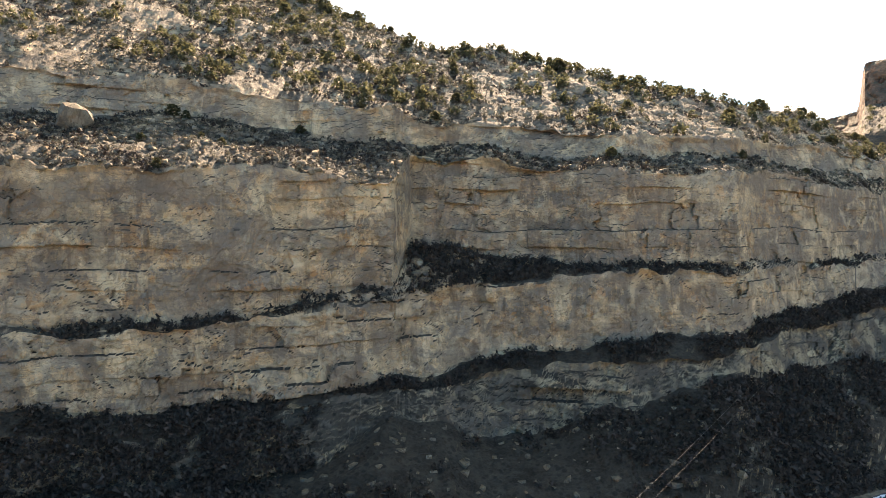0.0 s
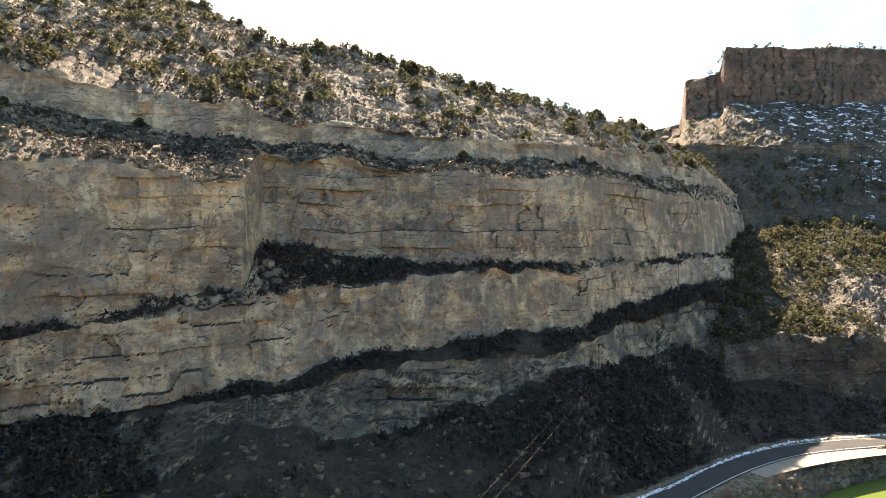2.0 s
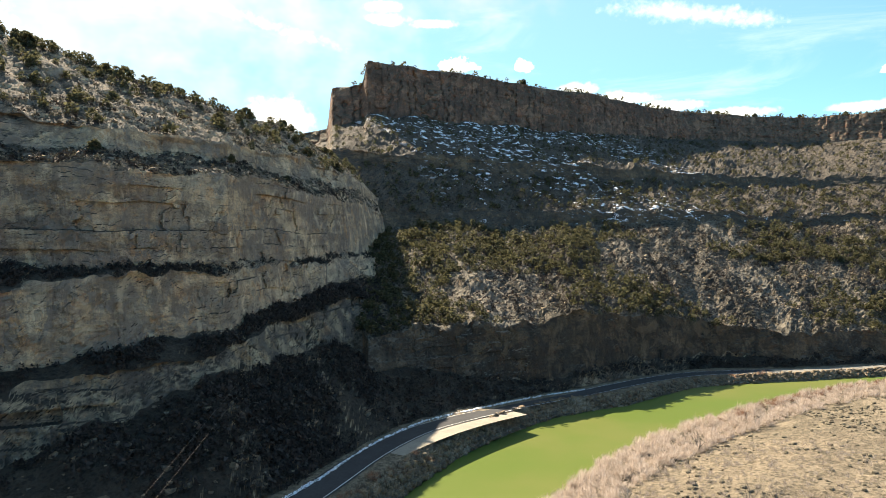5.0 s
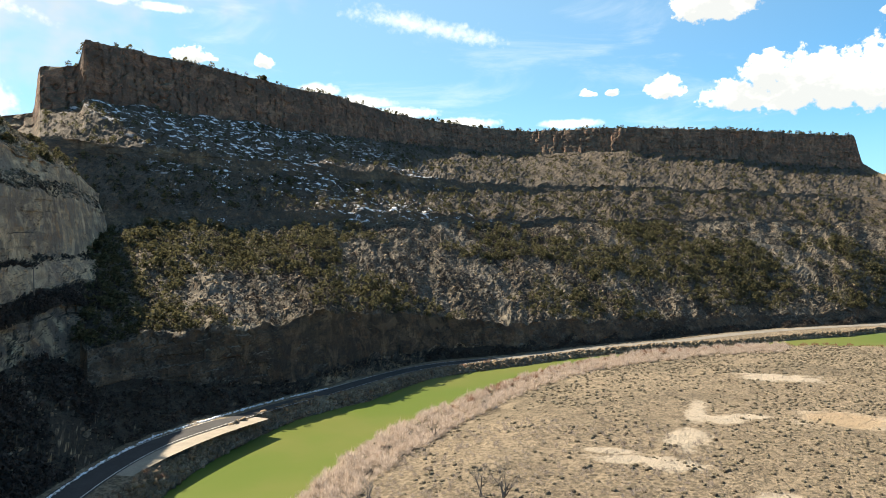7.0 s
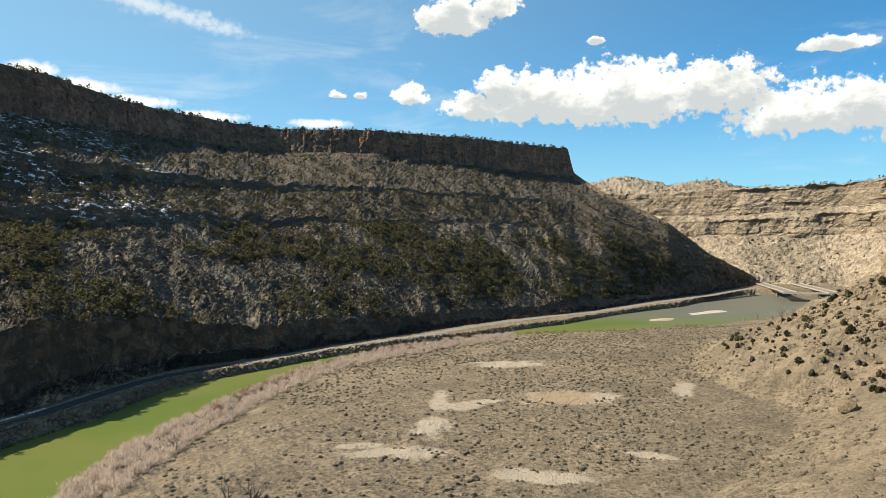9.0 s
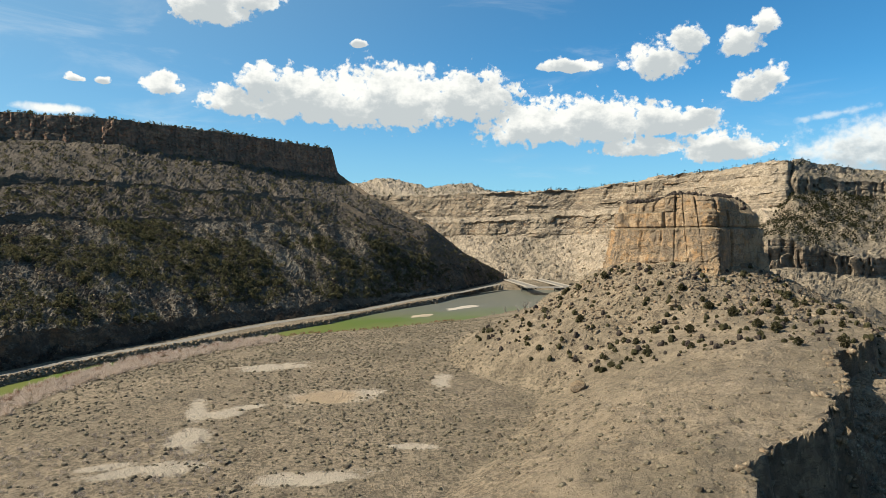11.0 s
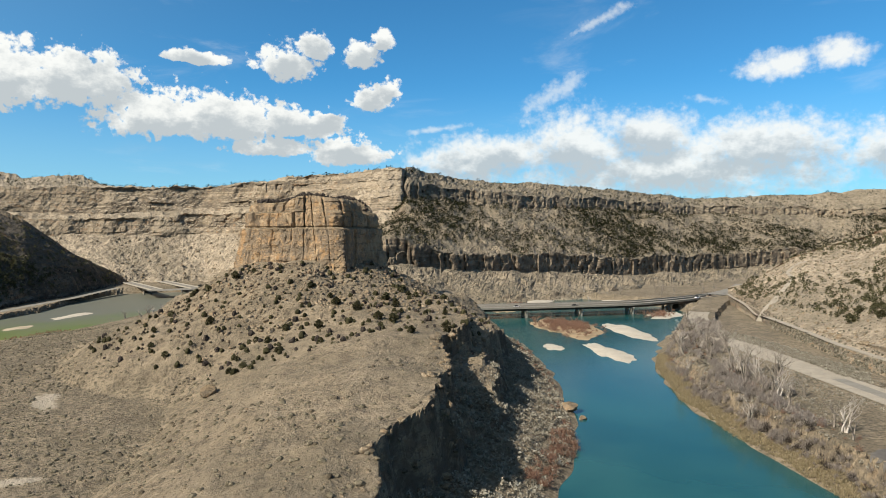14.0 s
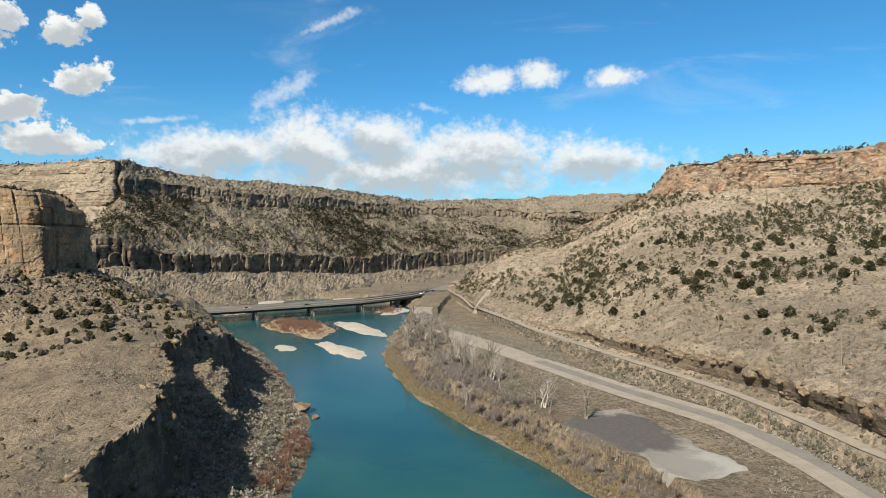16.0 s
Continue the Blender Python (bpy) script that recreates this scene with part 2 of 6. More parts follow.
def terrain(name, rock, soil, scrub, scrub_amount=0.5, bed=2.5, snow=0.0, scale=1.0, steep=(0.45, 0.72), spot=(0.40, 0.20), low=False, bare=(), varnish_and_shade=0.0, streaks=False):
    """Layered rock with fresh and varnished or shade-darkened patches where it is steep, stony soil with low scrub
    where it is not.
    """
    m, N = material(name)
    pos = N.add("ShaderNodeNewGeometry")
    P, nz = pos.outputs["Position"], N.add("ShaderNodeSeparateXYZ", {0: pos.outputs["True Normal"]}).outputs[2]
    big = N.noise(P, 0.03 * scale, 5.0, 0.6)
    mid = N.noise(P, 0.22 * scale, 7.0, 0.65)
    fine = N.noise(P, 1.6 * scale, 7.0, 0.7)
    flakes = N.noise(N.scaled(P, (1.0, 1.0, 0.7)), 0.10 * scale, 10.0, 0.64, 1.1)
    chips = N.noise(N.scaled(P, (1.0, 1.0, 0.55)), 0.33 * scale, 8.0, 0.62, 0.8)
    beds = N.noise(N.scaled(P, (0.02, 0.02, 1.0 / bed)), 1.0, 6.0, 0.7, 0.25)
    streak = N.noise(N.scaled(P, (0.42, 0.42, 0.03)), 1.0 * scale, 6.0, 0.62, 0.3)
    dark, base, light, rust = rock
    grey = tuple(0.42 * d + 0.44 * sum(base) / 3 * q for d, q in zip(dark, (1.17, 1.0, 0.80)))
    c = N.ramp(N.math("ADD", N.math("MULTIPLY", beds, 0.55), N.math("MULTIPLY", fine, 0.45)), (0.34, dark), (0.44, grey), (0.54, base), (0.66, light))
    c = N.mix(N.math("MULTIPLY", N.step(flakes, 0.51, 0.53), 0.85), c, rgb(*grey))
    c = N.mix(N.math("MULTIPLY", N.step(chips, 0.56, 0.58), 0.7), c, rgb(*base))
    c = N.mix(N.math("MULTIPLY", N.step(chips, 0.40, 0.38), 0.6), c, rgb(*grey))
    c = N.mix(N.math("MULTIPLY", N.step(flakes, 0.43, 0.41), 0.8), c, rgb(*light))
    c = N.mix(N.math("MULTIPLY", N.step(mid, 0.56, 0.60), 0.75), c, rgb(*rust))
    c = N.mix(N.math("MULTIPLY", N.step(streak, 0.53, 0.63), 0.55), c, rgb(*dark))
    c = N.mix(N.math("MULTIPLY", N.step(big, 0.52, 0.66), 0.45), c, rgb(*light))
    c = N.mix(N.math("MULTIPLY", N.step(fine, 0.55, 0.68), 0.45), c, rgb(*dark))
    if bed >= 5.0:
        bands = N.noise(N.scaled(P, (0.004, 0.004, 0.16)), 1.0, 5.0, 0.75, 0.2)
        c = N.mix(N.math("MULTIPLY", N.step(bands, 0.50, 0.44), 0.7), c, rgb(*[0.6 * a + 0.4 * b for a, b in zip(dark, grey)]))
        c = N.mix(N.math("MULTIPLY", N.step(bands, 0.55, 0.62), 0.6), c, rgb(*light))
    # dark patches: desert varnish on the west wall, elsewhere also shade put into the colour
    if varnish_and_shade:
        push = N.add("ShaderNodeVectorMath", {0: N.add("ShaderNodeTexNoise", {"Vector": P, "Scale": 0.16 * scale, "Detail": 4.0}).outputs["Color"], 1: (9.0 / scale, 9.0 / scale, 7.0 / scale)}, operation="MULTIPLY")
        bent = N.add("ShaderNodeVectorMath", {0: N.scaled(P, (1.0, 1.0, 1.25)), 1: push.outputs[0]}, operation="ADD").outputs[0]
        for size, strong in ((0.06, 0.4), (0.17, 0.4), (0.5, 0.3)):
            cell = N.add("ShaderNodeTexVoronoi", {"Vector": bent, "Scale": size * scale, "Randomness": 1.0}).outputs["Color"]
            pick = N.add("ShaderNodeSeparateXYZ", {0: cell}).outputs[0]
            c = N.mix(N.math("MULTIPLY", N.step(pick, 0.55, 0.95), strong), c, rgb(*[0.45 * a + 0.55 * b for a, b in zip(dark, grey)]))
            c = N.mix(N.math("MULTIPLY", N.step(pick, 0.35, 0.05), 0.7 * strong), c, rgb(*light))
        seam = N.noise(N.scaled(bent, (0.035, 0.035, 0.55)), 1.0, 8.0, 0.72)
        c = N.mix(N.math("MULTIPLY", N.step(N.math("ABSOLUTE", N.math("SUBTRACT", seam, 0.5)), 0.016, 0.003), 0.6), c, rgb(*dark))
        curtain = N.noise(N.scaled(P, (0.16, 0.16, 0.045)), 1.0, 7.0, 0.66, 0.6)
        blotch = N.noise(N.scaled(P, (0.06, 0.06, 0.075)), 1.0, 9.0, 0.68, 0.4)
        c = N.mix(N.math("MULTIPLY", N.step(curtain, 0.52, 0.66), varnish_and_shade), c, rgb(*[0.6 * a + 0.4 * b for a, b in zip(dark, grey)]))
        c = N.mix(N.math("MULTIPLY", N.step(blotch, 0.49, 0.56), varnish_and_shade * 0.85), c, rgb(*[0.35 * a + 0.65 * b for a, b in zip(dark, grey)]))
        c = N.mix(N.math("MULTIPLY", N.step(N.noise(P, 0.09, 6.0, 0.6, 0.8), 0.56, 0.66), 0.5), c, rgb(*light))
    s = N.ramp(N.math("ADD", N.math("MULTIPLY", mid, 0.5), N.math("MULTIPLY", fine, 0.5)),
               (0.40, [q * 0.45 for q in soil]), (0.5, soil), (0.60, [min(1.0, q * 1.4) for q in soil]))
    s = N.mix(N.math("MULTIPLY", N.step(big, 0.44, 0.60), 0.55), s, rgb(*[q * k for q, k in zip(soil, (0.56, 0.58, 0.58))]))
    s = N.mix(N.math("MULTIPLY", N.step(N.noise(P, 0.06 * scale, 5.0, 0.6), 0.54, 0.66), 0.6), s, rgb(*[min(1.0, q * 1.35) for q in soil]))
    speck = N.add("ShaderNodeTexVoronoi", {"Vector": P, "Scale": 0.75 * scale, "Randomness": 1.0}).outputs["Distance"]
    spots = N.math("MULTIPLY", N.step(N.math("ADD", speck, N.math("MULTIPLY", N.math("SUBTRACT", mid, 0.5), -1.1)), spot[0], spot[1]), scrub_amount)
    if low:
        up = N.add("ShaderNodeSeparateXYZ", {0: P}).outputs[2]
        spots = N.math("MULTIPLY", spots, N.math("ADD", 0.30, N.math("MULTIPLY", N.step(up, 17.0, 9.0), 0.70)))
    s = N.mix(spots, s, rgb(*scrub))
    if streaks:
        q = N.add("ShaderNodeSeparateXYZ", {0: P})
        along = N.math("ADD", N.math("MULTIPLY", N.math("ARCTAN2", q.outputs[0], q.outputs[1]), 400.0), N.math("MULTIPLY", q.outputs[2], 0.9))
        down = N.add("ShaderNodeCombineXYZ", {0: along, 1: N.math("MULTIPLY", q.outputs[2], 0.16), 2: 0.0}).outputs[0]
        wash = N.noise(down, 0.055, 6.0, 0.62, 0.3)
        s = N.mix(N.math("MULTIPLY", N.step(wash, 0.50, 0.42), 0.75), s, rgb(*[v * 0.9 for v in scrub]))
        s = N.mix(N.math("MULTIPLY", N.step(wash, 0.56, 0.64), 0.8), s, rgb(*[v * 1.25 for v in soil]))
    if bare:
        xyz = N.add("ShaderNodeSeparateXYZ", {0: P})
        near = None
        for a, r, long, wide, turn in bare:
            o = bearing(a, r)
            ca, sa = math.cos(radians(turn)), math.sin(radians(turn))
            dx, dy = N.math("SUBTRACT", xyz.outputs[0], o.x), N.math("SUBTRACT", xyz.outputs[1], o.y)
            u = N.math("ADD", N.math("MULTIPLY", dx, sa / long), N.math("MULTIPLY", dy, ca / long))
            v = N.math("ADD", N.math("MULTIPLY", dx, ca / wide), N.math("MULTIPLY", dy, -sa / wide))
            d = N.math("SQRT", N.math("ADD", N.math("MULTIPLY", u, u), N.math("MULTIPLY", v, v)))
            near = d if near is None else N.math("MINIMUM", near, d)
        ragged = N.math("ADD", near, N.math("ADD", N.math("MULTIPLY", N.math("SUBTRACT", N.noise(P, 0.10, 8.0, 0.72), 0.5), 3.4), N.math("MULTIPLY", N.math("SUBTRACT", fine, 0.5), 0.6)))
        pool = N.add("ShaderNodeVectorMath", {0: P, 1: tuple(bearing(91.6, 210, 5.0))}, operation="DISTANCE").outputs["Value"]
        pale = N.mix(N.step(N.math("ADD", pool, N.math("MULTIPLY", fine, 6.0)), 17.0, 10.0), rgb(0.36, 0.318, 0.258), rgb(0.30, 0.232, 0.158))
        s = N.mix(N.math("MULTIPLY", N.step(ragged, 1.15, 0.65), 0.8), s, pale)
    flatness = N.step(N.math("ADD", nz, N.math("MULTIPLY", N.math("SUBTRACT", mid, 0.5), 0.35)), steep[0], steep[1])
    col = N.mix(flatness, c, s)
    if snow:
        cap = N.noise(N.scaled(P, (1, 1, 2.5)), 0.17, 8.0, 0.70)
        where = N.step(N.noise(P, 0.011, 3.0), 0.42, 0.6)
        sn = N.math("MULTIPLY", N.step(N.math("ADD", cap, N.math("MULTIPLY", where, 0.08)), 0.64, 0.655), N.step(nz, 0.35, 0.55))
        sn = N.math("MULTIPLY", sn, N.step(N.add("ShaderNodeSeparateXYZ", {0: P}).outputs[0], 520.0, 380.0))
        sn = N.math("MULTIPLY", sn, N.step(N.add("ShaderNodeSeparateXYZ", {0: P}).outputs[0], 226.0, 262.0))
        col = N.mix(sn, col, rgb(0.8, 0.82, 0.86))
    h = N.math("ADD", N.math("MULTIPLY", mid, 2.0), N.math("ADD", N.math("MULTIPLY", fine, 1.3), N.math("MULTIPLY", beds, 0.8)))
    h = N.math("ADD", h, N.math("MULTIPLY", flakes, 2.5))
    return finish(m, N, col, 0.92, h, 0.8, 0.8 / scale)


TAN = ((0.0442, 0.036, 0.0286), (0.306, 0.218, 0.126), (0.388, 0.303, 0.194), (0.313, 0.18, 0.0748))
RED = ((0.07, 0.036, 0.026), (0.27, 0.135, 0.085), (0.34, 0.20, 0.13), (0.30, 0.12, 0.06))
PALE = ((0.0884, 0.0714, 0.0544), (0.245, 0.197, 0.139), (0.32, 0.265, 0.197), (0.245, 0.163, 0.102))
rock_wall = terrain("varnished_tan_sandstone", ((0.13, 0.085, 0.06), (0.66, 0.44, 0.245), (0.80, 0.60, 0.38), (0.58, 0.30, 0.13)), (0.07, 0.059, 0.046), (0.028, 0.024, 0.019), 0.95, steep=(0.62, 0.86), varnish_and_shade=0.7)
# darker copy for the lower cliff: its deeper shade is put into the colour
rock_low_shade = terrain("lower_sandstone_shaded_dark", ((0.055, 0.044, 0.036), (0.36, 0.265, 0.17), (0.52, 0.41, 0.26), (0.34, 0.20, 0.10)), (0.06, 0.051, 0.04), (0.025, 0.023, 0.019), 0.9, steep=(0.55, 0.8), varnish_and_shade=0.95)
# dark soil and brush, made darker still to carry the shade at the wall's foot
talus_dark = terrain("shade_dark_brushy_talus", TAN, (0.051, 0.0422, 0.032), (0.0204, 0.019, 0.0156), 0.8)
# rock and soil tones lowered so the colour carries the mesa's shade
rock_shade = terrain("slope_below_the_mesa", ((0.032, 0.024, 0.018), (0.13, 0.088, 0.055), (0.22, 0.155, 0.095), (0.13, 0.07, 0.04)), (0.136, 0.119, 0.094), (0.028, 0.024, 0.019), 0.85, spot=(0.52, 0.36), varnish_and_shade=0.7, streaks=True)
# the dark patches on these two also deepen the mesa's shade by colour
rock_red = terrain("red_sandstone", RED, (0.136, 0.109, 0.0782), (0.034, 0.0374, 0.0204), 0.6, varnish_and_shade=0.7)
slope_snow = terrain("ledges_with_snow", ((0.0408, 0.0326, 0.0252), (0.177, 0.122, 0.0714), (0.245, 0.177, 0.109), (0.19, 0.102, 0.0544)), (0.0816, 0.068, 0.0544), (0.0272, 0.0272, 0.0204), 0.8, snow=1.0, varnish_and_shade=0.7)
rock_pale = terrain("pale_sandstone", PALE, (0.286, 0.239, 0.182), (0.0612, 0.0578, 0.0374), 0.45, scale=0.5, bed=5.0)
rock_rim = terrain("red_brown_rimrock", ((0.09, 0.055, 0.038), (0.30, 0.185, 0.12), (0.37, 0.265, 0.18), (0.30, 0.15, 0.085)), (0.27, 0.225, 0.17), (0.06, 0.058, 0.038), 0.4, scale=0.8, bed=4.0, varnish_and_shade=0.4)
# dark patches here stand in for shade on the far cliff bands
rock_far = terrain("juniper_mesa_sandstone", ((0.068, 0.0544, 0.0422), (0.204, 0.16, 0.112), (0.272, 0.218, 0.16), (0.211, 0.136, 0.085)), (0.224, 0.187, 0.139), (0.0306, 0.0292, 0.0204), 0.75, scale=0.5, bed=5.0, varnish_and_shade=0.6)
# bare mud on the flat: bearing, distance, half length and half width (metres), turn of the long side
MUD = [(80.9, 175, 10, 5, 81), (81.6, 204, 15, 2.8, 84), (83.9, 197, 5, 5, 84), (85.6, 203, 8, 2.5, 150), (87.4, 263, 16, 7, 172), (91.9, 210, 15, 9, 175), (94.6, 214, 8, 6, 175),
       (77.0, 154, 12, 3.6, 165), (79.6, 152, 7, 4, 170), (90.5, 139, 11, 4.5, 178), (98.9, 158, 6, 2.6, 10), (101.3, 232, 3.5, 13, 10), (75.0, 160, 6, 2.4, 165)]
# dark patches on the steep rock deepen the shade of the ridge cliff
dirt = terrain("dry_grassland", ((0.034, 0.0286, 0.0231), (0.204, 0.16, 0.109), (0.286, 0.231, 0.163), (0.204, 0.136, 0.0816)), (0.194, 0.158, 0.114), (0.0578, 0.0517, 0.0354), 0.6, scale=1.0, steep=(0.42, 0.7), spot=(0.50, 0.30), low=True, bare=MUD, varnish_and_shade=0.75)


def water_material(name, deep, shallow, rough=0.08, gloss=0.25, silt=None):
    m, N = material(name)
    P = N.add("ShaderNodeNewGeometry").outputs["Position"]
    n = N.noise(P, 0.02, 4.0)
    c = N.mix(N.step(n, 0.35, 0.65), rgb(*deep), rgb(*shallow))
    if silt:
        c = N.mix(N.step(N.math("ADD", N.add("ShaderNodeSeparateXYZ", {0: P}).outputs[0], N.math("MULTIPLY", n, 120.0)), 500.0, 620.0), c, rgb(*silt))
    ripple = N.noise(P, 1.2, 4.0)
    return finish(m, N, c, rough, ripple, 0.05, 0.05, **{"Specular IOR Level": gloss, "IOR": 1.33})


water_green = water_material("green_river_water", (0.0782, 0.112, 0.0238), (0.105, 0.119, 0.034), 0.4, 0.12, (0.102, 0.105, 0.085))
water_teal = water_material("teal_river_water", (0.008, 0.048, 0.055), (0.016, 0.068, 0.068), 0.15)

# ---------------------------------------------------------------- the two canyon walls near by and the far ones


def smooth_interp(az, xs, ys, width):
    """Linear between the given points, rounded over `width` degrees."""
    if width <= 0:
        return np.interp(az, xs, ys)
    offs = np.linspace(-width, width, 9)
    w = np.exp(-(offs / (0.6 * width)) ** 2)
    return sum(wi * np.interp(az + o, xs, ys) for o, wi in zip(offs, w)) / w.sum()


def ints(a, shift=90000):
    return np.floor(a).astype(np.int64) + shift


def blocky(s, z, bed, seed):
    """How far beds, joint blocks and spalled plates stand out of a face, in metres. s runs along the face."""
    o = z * 0
    zz = z + 0.7 * fbm(s, o, o, 22.0, 3, seed) + 1.5 * vnoise(o, o, z / (bed * 2.4), seed + 4) * bed * 0.5
    level = zz / bed
    k = ints(level)
    t = level - np.floor(level)
    ledge = _hash(k, k * 0 + 7, k * 0 + 3, seed) - 0.5
    massive = np.clip(0.5 + 1.6 * fbm(s, o, z * 1.6, 17.0, 2, seed + 8), 0, 1)
    groove = np.exp(-((np.minimum(t, 1 - t)) / 0.07) ** 2) * (0.25 + 0.9 * massive * _hash(k, k * 0 + 5, k * 0, seed + 3))
    w = bed * (1.3 + 2.2 * _hash(k, k * 0 + 1, k * 0 + 2, seed + 1))
    col = s / w + _hash(k, k * 0, k * 0, seed + 6) * 5 + 0.5 * fbm(s, z, o, 5.0, 3, seed + 5)
    c = ints(col)
    block = _hash(c, k, c * 0, seed + 2) - 0.5
    u = col - np.floor(col)
    joint = np.exp(-((np.minimum(u, 1 - u)) / 0.05) ** 2) * massive
    plates = np.floor(3.2 * fbm(s, o, z * 0.8, 11.0, 4, seed + 12)) * 0.34
    crack = np.exp(-(fbm(s, o, z * 0.16, 7.0, 3, seed + 14) / 0.05) ** 2)
    broken = np.clip(0.35 + 1.9 * fbm(s, o, z * 1.3, 24.0, 3, seed + 30), 0.05, 1)
    return ledge * bed * 0.38 * broken + block * bed * 0.45 * broken - 0.05 * groove * broken - 0.10 * joint * broken + 0.7 * plates - 0.06 * crack


def columns(s, z, seed):
    """Upright fractures and pillars on a face, in metres."""
    o = z * 0
    u = s / 4.6 + 0.9 * fbm(s, o, z * 0.25, 9.0, 3, seed) + 0.12 * np.sin(z * 0.8)
    k = ints(u)
    t = u - np.floor(u)
    step = _hash(k, ints(z / 9 + 0.6 * vnoise(s / 6, o, o, seed)), k * 0, seed + 1) - 0.5
    crack = np.exp(-((np.minimum(t, 1 - t)) / 0.10) ** 2) * (0.4 + 0.8 * _hash(k, k * 0 + 3, k * 0, seed + 2))
    return 1.9 * step - 1.5 * crack + 0.5 * np.sin(t * math.pi) + 0.35 * blocky(s, z, 5.0, seed + 5)


def loft(name, mats, az, lines, seed, rounding=0.5, far=1.0, wander=0.0, bed=2.6, first=1, gullies=0.0):
    """A wall of the canyon: rows of (bearings, distances, heights), each with the sort of the strip above it:
    rows, cliff (0 or 1), relief in metres, slot."""
    rows_r, rows_z, rows_c, rows_a = [], [], [], []
    ctrl = [(smooth_interp(az, b, d, rounding), smooth_interp(az, b, h, rounding)) for (b, d, h, *_rest) in lines]
    for k, (r0, z0) in enumerate(ctrl):
        if wander and first <= k < len(ctrl) - 2:
            s0 = np.radians(az) * r0
            soft_rim = wander * (fbm(s0, 0 * s0, 0 * s0 + 31 * (k // 2), 22.0 * far, 4, seed + 50) + 0.6 * fbm(s0, 0 * s0, 0 * s0 + 17 * k, 9.0 * far, 3, seed + 60))
            ctrl[k] = (r0 + 0.9 * soft_rim, z0 + 0.75 * soft_rim * (1 if k % 2 else 0.8))
    slots = []
    for k in range(len(lines) - 1):
        n, cliff, amp, slot = lines[k][3:7]
        r0, z0 = ctrl[k]
        r1, z1 = ctrl[k + 1]
        for i in range(n + (1 if k == len(lines) - 2 else 0)):
            t = i / n
            rows_r.append(r0 + (r1 - r0) * t)
            rows_z.append(z0 + (z1 - z0) * t)
            rows_c.append(cliff)
            rows_a.append(amp)
            slots.append(slot)
    R, Z = np.array(rows_r), np.array(rows_z)
    C, A = np.array(rows_c, float)[:, None], np.array(rows_a, float)[:, None]
    pillar = (C > 1.5).astype(float)
    C = np.minimum(C, 1.0)
    ker = np.array([0.2, 0.6, 0.2])
    for arr in (C, A):
        arr[1:-1, 0] = np.convolve(arr[:, 0], ker, "same")[1:-1]
    AZ = np.broadcast_to(az[None, :], R.shape)
    a = np.radians(AZ)
    X, Yc = R * np.sin(a), R * np.cos(a)
    mid_row = R.shape[0] // 2
    run = np.r_[0, np.cumsum(np.hypot(np.diff(X[mid_row]), np.diff(Yc[mid_row])))]
    S = np.broadcast_to(run[None, :], R.shape)
    out = C * (A * 0.9 * fbm(X, Yc, Z * 0.35, 16.0 * far, 4, seed) + A * 0.6 * (1 - pillar) * blocky(S / far, Z / far, bed, seed + 3)
               + A * 0.6 * pillar * columns(S / far, Z / far, seed + 4)
               + A * 0.22 * fbm(X, Yc, Z, 2.2 * far, 3, seed + 9))
    up = (1 - C) * A * (0.8 * fbm(X, Yc, Z * 0, 14.0 * far, 5, seed + 20) + 0.35 * np.abs(fbm(X, Yc, Z * 0, 3.5 * far, 3, seed + 22)))
    run_down = S + 0.9 * Z + 9.0 * far * fbm(X, Yc, Z, 30.0 * far, 3, seed + 28)
    gully = np.abs(fbm(run_down, 0 * S, Z * 0.25, 20.0 * far, 4, seed + 26))
    rubble_relief = np.abs(fbm(X, Yc, Z, 5.5 * far, 3, seed + 32)) + 0.6 * np.abs(fbm(X, Yc, Z, 2.0 * far, 2, seed + 34))
    up = up + (1 - C) * np.minimum(A, 2.0) * (gullies > 0) * 0.55 * far * (rubble_relief - 0.4)
    up = up - (1 - C) * np.minimum(A, 3.0) * gullies * (gully - 0.3)
    R2 = R - out
    pts = np.stack([R2 * np.sin(a), R2 * np.cos(a), Z + up], -1)
    ob = mesh_grid(name, pts, mats)
    m = len(az) - 1
    ob.data.polygons.foreach_set("material_index", np.repeat(np.array(slots[:len(rows_r) - 1], dtype=np.int32), m))
    return ob, pts


